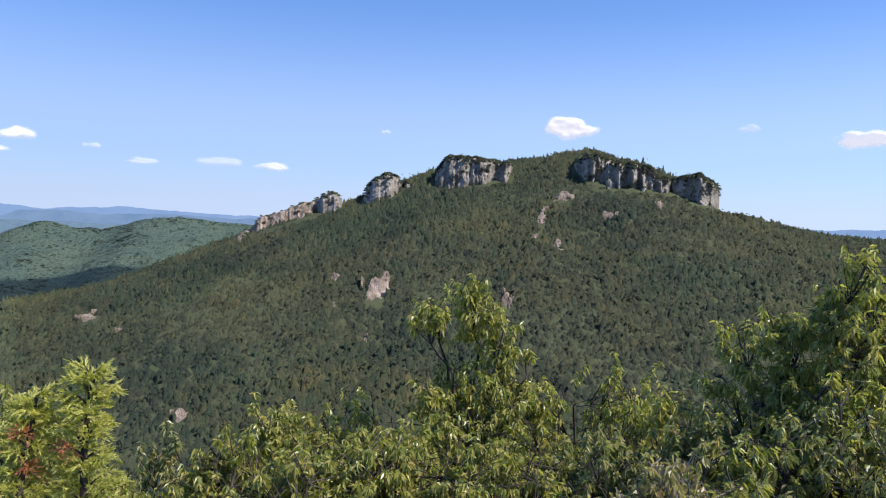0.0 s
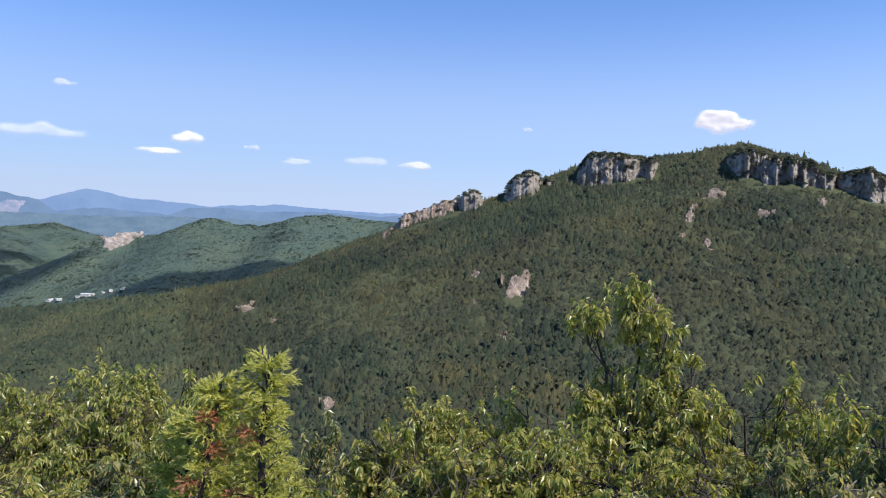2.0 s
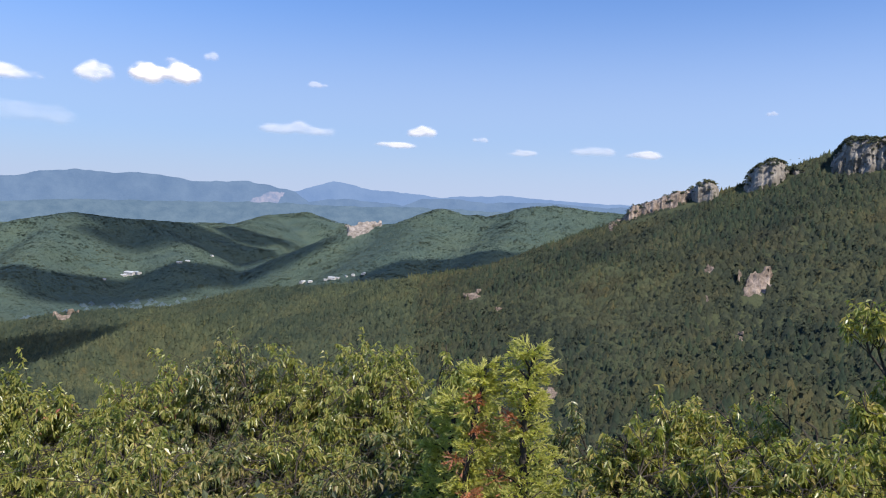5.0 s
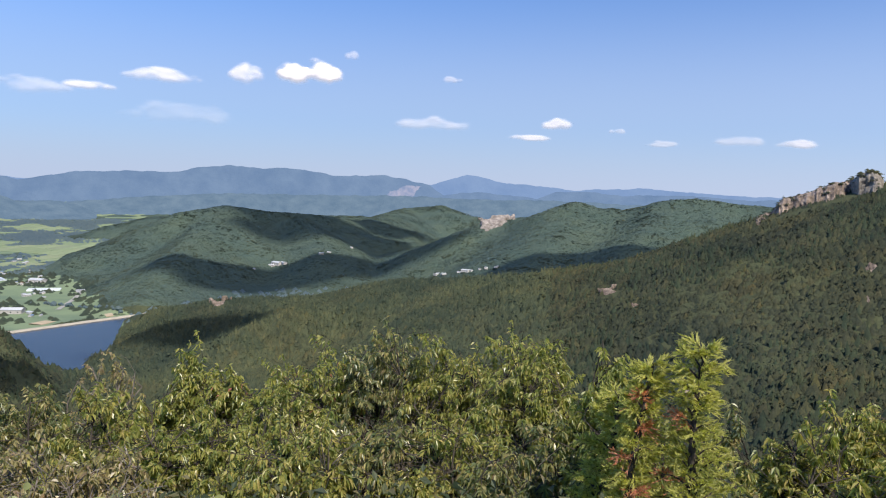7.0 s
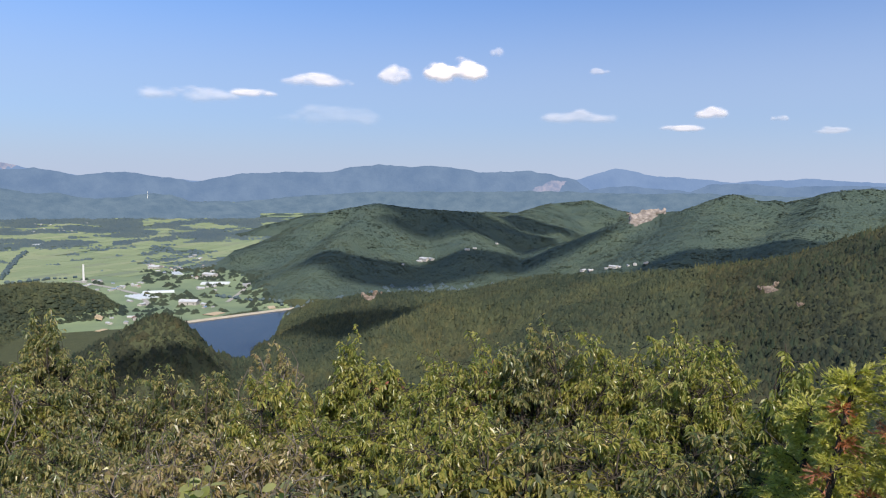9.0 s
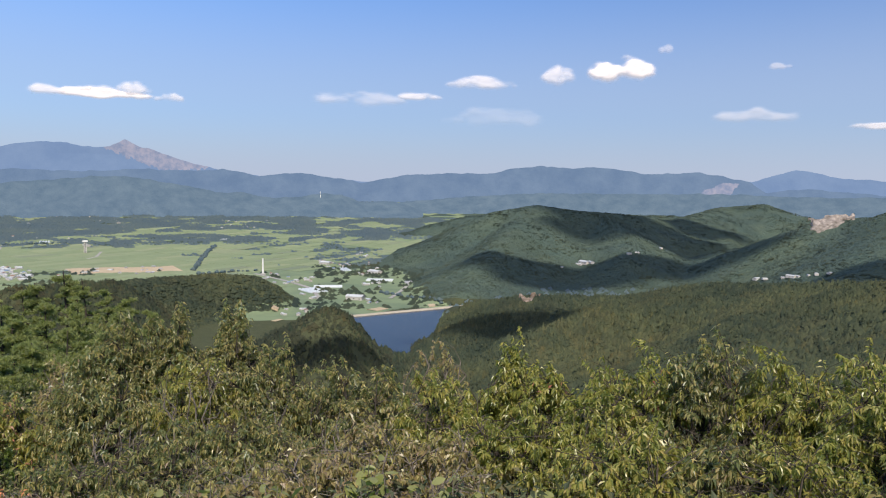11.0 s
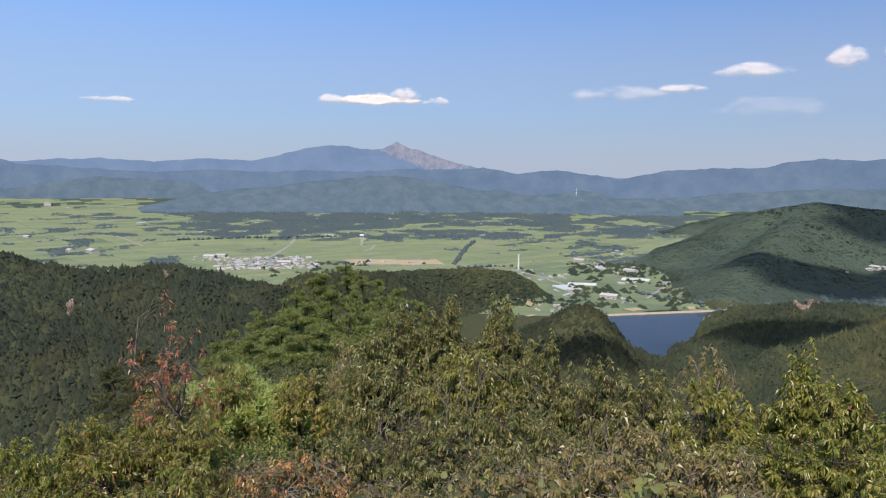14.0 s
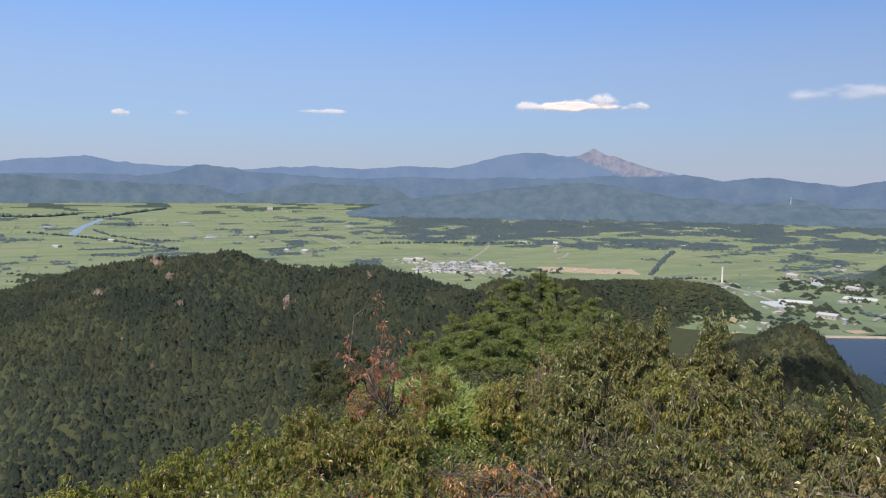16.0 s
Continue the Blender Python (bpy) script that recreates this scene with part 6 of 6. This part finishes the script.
rng = np.random.default_rng(77)
SPOTS = []
for n, a0, a1, e0, e1 in ((80, 92.0, 98.6, -6.85, -6.05), (14, 98.4, 100.6, -6.2, -5.85), (18, 82.0, 90.5, -6.75, -6.2), (20, 71.5, 76.0, -7.75, -6.95), (8, 70.4, 72.1, -6.3, -5.9), (8, 67.8, 69.2, -5.7, -5.3), (6, 67.1, 68.7, -7.1, -6.8), (7, 66.8, 68.7, -7.95, -7.6), (10, 63.2, 65.6, -7.8, -7.5), (4, 66.8, 68.2, -9.2, -8.9), (10, 72.0, 75.0, -10.2, -8.4),
                          (14, 66.5, 71.5, -6.6, -6.0), (16, 75.5, 79.0, -3.5, -2.9), (14, 86.0, 100.0, -4.2, -3.9), (10, 113.0, 116.5, -4.3, -3.9), (6, 105, 110, -2.3, -2.0), (16, 100.0, 130.0, -5.0, -2.2), (10, 82.0, 100.0, -3.6, -2.4)):
    for _ in range(n):
        SPOTS.append((rng.uniform(a0, a1), rng.uniform(e0, e1), int(rng.choice([0, 0, 0, 1, 2, 3, 3])), rng.uniform(0, 180), rng.uniform(0.5, 0.85)))
for q in SPOTS:
    house(*q)

# the rest of the crowded town, too many to tell apart
def crowded_town(n):
    rng = np.random.default_rng(79)
    walls, roofs = [], {k_: [] for k_ in range(len(PROTO))}
    for _ in range(n):
        az, el, kind = rng.uniform(91.5, 99.0), rng.uniform(-6.9, -6.0), int(rng.choice([0, 0, 1, 2, 3, 3, 3]))
        x, y, z, r = ground_at(az, el)
        if land(np.array([x]), np.array([y]))[1][0] > 5:
            continue
        a, sc = rng.uniform(0, 3.1416), rng.uniform(0.5, 0.95)
        rot = np.array([[math.cos(a), -math.sin(a), 0], [math.sin(a), math.cos(a), 0], [0, 0, 1]]) * sc
        for me_, bag in ((PROTO[kind][0], walls), (PROTO[kind][1], roofs[kind])):
            co = np.empty(len(me_.vertices) * 3, np.float32)
            me_.vertices.foreach_get("co", co)
            me_.calc_loop_triangles()
            tri = np.empty(len(me_.loop_triangles) * 3, np.int32)
            me_.loop_triangles.foreach_get("vertices", tri)
            bag.append((co.reshape(-1, 3) @ rot.T + np.array([x, y, z]), tri.reshape(-1, 3)))
    tagged(new("town_walls", mesh_np("town_walls", *join(walls), M_WALL)), "crowded pale house walls of a small town", "town", kind="stuff")
    for k_, bag in roofs.items():
        if bag:
            tagged(new("town_roofs", mesh_np("town_roofs", *join(bag), M_ROOFS[k_])), "crowded tin roofs of a small town", "town", kind="stuff")


crowded_town(190)

# farmsteads up the side valley
for az, el, kind, sc in ((51.2, -5.75, 3, 2.6), (50.7, -5.7, 3, 1.8), (51.6, -5.85, 3, 1.4), (47.9, -4.9, 3, 1.2), (47.3, -4.8, 3, 1.0), (45.6, -4.4, 3, 1.0), (52.9, -6.1, 0, 1.0), (38.9, -6.3, 3, 1.6), (38.4, -6.25, 3, 1.1), (37.2, -6.08, 0, 1.0),
                         (36.7, -5.98, 3, 1.6), (36.3, -5.95, 3, 1.1), (35.6, -5.8, 0, 1.0), (35.1, -5.72, 3, 1.2), (34.3, -5.6, 3, 1.1)):
    house(az, el, kind, az * 37 % 180, 0.55 * sc, "pale-roofed farm building on a hillside terrace", True)

# long halls and greenhouses with white roofs
for az, el, turn, sc in ((107.3, -5.35, 20, 3.2), (108.7, -5.2, 20, 2.2), (51.0, -5.7, 130, 2.4), (50.4, -5.75, 130, 1.6), (71.2, -6.2, 60, 2.2), (68.9, -8.9, 70, 2.4), (99.4, -5.95, 60, 2.4), (98.6, -5.9, 60, 2.2), (88.0, -4.7, 20, 2.0), (111.3, -4.15, 40, 2.0), (121.0, -4.3, 40, 2.2), (124.5, -4.6, 40, 2.0), (128.0, -1.9, 10, 4.0), (110.0, -2.0, 0, 4.0), (46.3, -1.4, 20, 2.5), (94.0, -6.55, 80, 2.6), (67.4, -6.9, 50, 2.4)):
    house(az, el, 3, turn + az, 0.75 * sc, "long white-roofed hall among the fields")


def greenhouse(az, el, turn, n):
    """A row of low vaulted tunnels covered with milky film."""
    x, y, z, r = ground_at(az, el)
    if land(np.array([x]), np.array([y]))[1][0] > 4:
        return
    root = thing("greenhouse", "row of milky film tunnels on the plain", "greenhouse", (x, y, z), "greenhouses")
    root.rotation_euler = (0, 0, radians(turn))
    v, f = [], []
    a = np.linspace(0, math.pi, 9)
    for s in (-30, 30):
        v += [(3.5 * math.cos(t), s, 2.8 * math.sin(t)) for t in a]
    f = [(i, i + 1, i + 10, i + 9) for i in range(8)]
    me = bpy.data.meshes.new("tunnel")
    me.from_pydata(v, [], f + [tuple(range(9)), tuple(range(17, 8, -1))])
    me.materials.append(M_FILM)
    for i in range(n):
        o = new("tunnel", me)
        o.parent = root
        o.location = (8 * (i - n / 2), 0, 0)


for az, el, turn, n in ((72.0, -8.2, 100, 5), (71.0, -7.9, 160, 3), (67.0, -7.4, 150, 4), (64.8, -7.7, 120, 4), (114.3, -4.1, 100, 4), (116.0, -3.0, 100, 5), (104.0, -3.3, 90, 4), (96.0, -3.4, 90, 4), (125.0, -3.2, 120, 6), (90.5, -4.35, 90, 4), (78.5, -4.3, 60, 3), (69.6, -6.6, 80, 3)):
    greenhouse(az, el, turn, n)

# white mast, tall block, hilltop pylon
x, y, z, r = ground_at(75.9, -6.95)
mast = thing("chimney", "tall slim white chimney on the edge of the paddies", "chimney", (x, y, z))
H = r * (math.tan(radians(6.95)) - math.tan(radians(5.75)))
part_np("shaft", *tube([(x, y, z - 1), (x, y, z + H * 0.5), (x, y, z + H)], [2.4, 2.1, 1.8], 14), M_WHITE, mast, smooth=True)
part_np("cap", *tube([(x, y, z + H - 1.5), (x, y, z + H + 0.4)], [2.2, 2.2], 14), M_WHITE, mast)
part_np("footing", *box_np((x - 5, y - 5, z - 1), (x + 5, y + 5, z + 3)), M_WALL, mast)

x, y, z, r = ground_at(88.1, -5.15)
H = r * (math.tan(radians(5.15)) - math.tan(radians(4.3)))
block = thing("apartment_block", "narrow pale high-rise standing alone on the plain", "building", (x, y, z))
part_np("wall", *box_np((x - 3.4, y - 4, z - 1), (x + 3.4, y + 4, z + H)), M_WALL, block)
part_np("roof", *box_np((x - 6.5, y - 7, z + H - 4), (x + 6.5, y + 7, z + H + 1.2)), M_WHITE, block)
mw = bpy.data.meshes.new("window")
v, f = [], []
for fl in range(int(H / 3)):
    for j in range(2):
        o = len(v)
        yy = -3.2 + j * 3.4
        v += [(3.45, yy, 3 * fl + 1), (3.45, yy + 1.8, 3 * fl + 1), (3.45, yy + 1.8, 3 * fl + 2.4), (3.45, yy, 3 * fl + 2.4)]
        f.append((o, o + 1, o + 2, o + 3))
mw.from_pydata(v, [], f)
mw.materials.append(M_GLASS)
o = new("window", mw)
o.parent = block


def draped(name, label, category, path, width, mat, lift=1.0, kind=""):
    """A strip of road, bank or bare ground laid along a path over the land."""
    pts = []
    for (a0, e0), (a1, e1) in zip(path, path[1:]):
        p, q = ground_at(a0, e0), ground_at(a1, e1)
        n = max(2, int(math.hypot(q[0] - p[0], q[1] - p[1]) / 12))
        for i in range(n):
            t = i / n
            pts.append((p[0] + (q[0] - p[0]) * t, p[1] + (q[1] - p[1]) * t))
    p = np.array(pts)
    if land(p[:, 0], p[:, 1])[1].max() > 6:
        return None
    d = unit(np.gradient(p, axis=0))
    nrm = np.stack([-d[:, 1], d[:, 0]], -1)
    wob = width / 2 * (1 + 0.18 * fbm(np.arange(len(p)) / 3.0, np.zeros(len(p)), 3, 2))[:, None]
    L, R = p + nrm * wob, p - nrm * wob
    zc = np.maximum(land(p[:, 0], p[:, 1])[0], np.maximum(land(L[:, 0], L[:, 1])[0], land(R[:, 0], R[:, 1])[0])) + lift
    v = np.concatenate([np.column_stack([L, zc]), np.column_stack([R, zc]), np.column_stack([L, zc - 3]), np.column_stack([R, zc - 3])])
    n = len(p)
    i = np.arange(n - 1)
    f = np.concatenate([np.stack([i + n, i + n + 1, i + 1, i], -1), np.stack([i, i + 1, i + 2 * n + 1, i + 2 * n], -1), np.stack([i + 3 * n, i + 3 * n + 1, i + n + 1, i + n], -1)])
    return tagged(new(name, mesh_np(name, v, f, mat)), label, category, kind=kind)


for path, w in (([(76.5, -6.9), (74.0, -7.5), (72.4, -8.0), (71.9, -8.5), (71.6, -9.0)], 9), ([(69.8, -10.2), (71.0, -9.3), (71.9, -8.6)], 8), ([(95.2, -6.1), (94.2, -5.5), (93.4, -4.9), (93.0, -4.5)], 9),
                ([(64.6, -7.6), (65.6, -8.4), (66.3, -8.9)], 8), ([(88.0, -5.6), (87.4, -5.45), (87.0, -5.0)], 8), ([(86.2, -2.7), (85.9, -3.1), (85.4, -3.5)], 12), ([(104.0, -5.0), (106.5, -3.9), (111.0, -4.6)], 7)):
    draped("road", "pale concrete lane between the paddies", "road", path, w, M_ROAD, kind="structure")
for path, w in (([(82.0, -6.4), (84.5, -6.45), (87.0, -6.4), (89.5, -6.45)], 120), ([(63.8, -7.0), (65.2, -6.9), (66.5, -7.0)], 26), ([(74.9, -8.8), (73.6, -8.95), (72.6, -9.05)], 26), ([(75.2, -9.6), (74.3, -9.7)], 24), ([(75.0, -10.4), (74.3, -10.5)], 18), ([(67.6, -9.75), (66.2, -9.5)], 22), ([(63.2, -9.35), (62.2, -9.25)], 26), ([(98.0, -3.55), (98.8, -3.6)], 30)):
    draped("bare_earth", "strip of bare sandy ground", "ground", path, w, M_SAND, 0.8, kind="structure")


draped("river", "pale shallow river winding through the paddies", "river", [(121.64, -2.72), (122.19, -2.95), (122.73, -3.18), (123.16, -3.45), (123.6, -3.83)], 34, M_RIVER, 0.9, kind="structure")


def tree_row(path, gap, size, seed):
    rng = np.random.default_rng(seed)
    V, F, o = [], [], 0
    tv, tf = dome_template()
    for (a0, e0), (a1, e1) in zip(path, path[1:]):
        p, q = ground_at(a0, e0), ground_at(a1, e1)
        n = max(2, int(math.hypot(q[0] - p[0], q[1] - p[1]) / gap))
        for i in range(n):
            t = i / n
            x, y = p[0] + (q[0] - p[0]) * t + rng.normal(0, 3), p[1] + (q[1] - p[1]) * t + rng.normal(0, 3)
            s = size * rng.uniform(0.6, 1.3)
            V.append(tv * s * (1 + rng.uniform(-0.3, 0.3, tv.shape)) + [x, y, land_z(x, y) + 0.3 * s])
            F.append(tf + o)
            o += len(tv)
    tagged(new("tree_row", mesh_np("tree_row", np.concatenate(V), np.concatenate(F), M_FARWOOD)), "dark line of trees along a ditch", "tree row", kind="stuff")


tree_row([(117.44, -2.01), (119.04, -2.21), (120.35, -2.41), (121.64, -2.6), (123.07, -2.66)], 10, 8, 10)
tree_row([(122.2, -3.46), (120.94, -3.93), (119.09, -4.24), (117.57, -4.31), (116.01, -4.37)], 13, 5, 11)
tree_row([(127.8, -2.45), (126.49, -2.55), (124.8, -2.49), (123.06, -2.35)], 9, 9, 12)
tree_row([(117.16, -3.2), (119.07, -3.15), (120.37, -3.13)], 14, 5, 13)
tree_row([(80.9, -6.6), (80.4, -5.9), (79.8, -5.15), (79.4, -4.8)], 8, 5, 1)
tree_row([(101.5, -4.6), (97.0, -4.55), (92.5, -4.5), (89.0, -4.45)], 12, 6, 2)
tree_row([(126.0, -3.6), (122.5, -4.0), (119.0, -4.6), (116.5, -5.0)], 14, 6, 3)
tree_row([(80.5, -6.9), (78.0, -6.75), (76.3, -6.7)], 10, 5, 4)
tree_row([(62.0, -9.2), (63.5, -8.8), (65.5, -8.6), (68.0, -8.3)], 12, 5, 5)

# mast on a far hill
_c = (Vector((0, 0, EYE)) + toward(71.6, -0.95) * 3850)
mast = thing("radio_mast", "thin radio mast on a hazy wooded hill", "mast", tuple(_c))
part_np("pole", *tube([tuple(_c - Vector((0, 0, 12))), tuple(_c + Vector((0, 0, 26)))], [1.6, 0.7], 6), M_WHITE, mast)
part_np("platform", *tube([tuple(_c + Vector((0, 0, 14))), tuple(_c + Vector((0, 0, 16)))], [3, 3], 8), M_WHITE, mast)
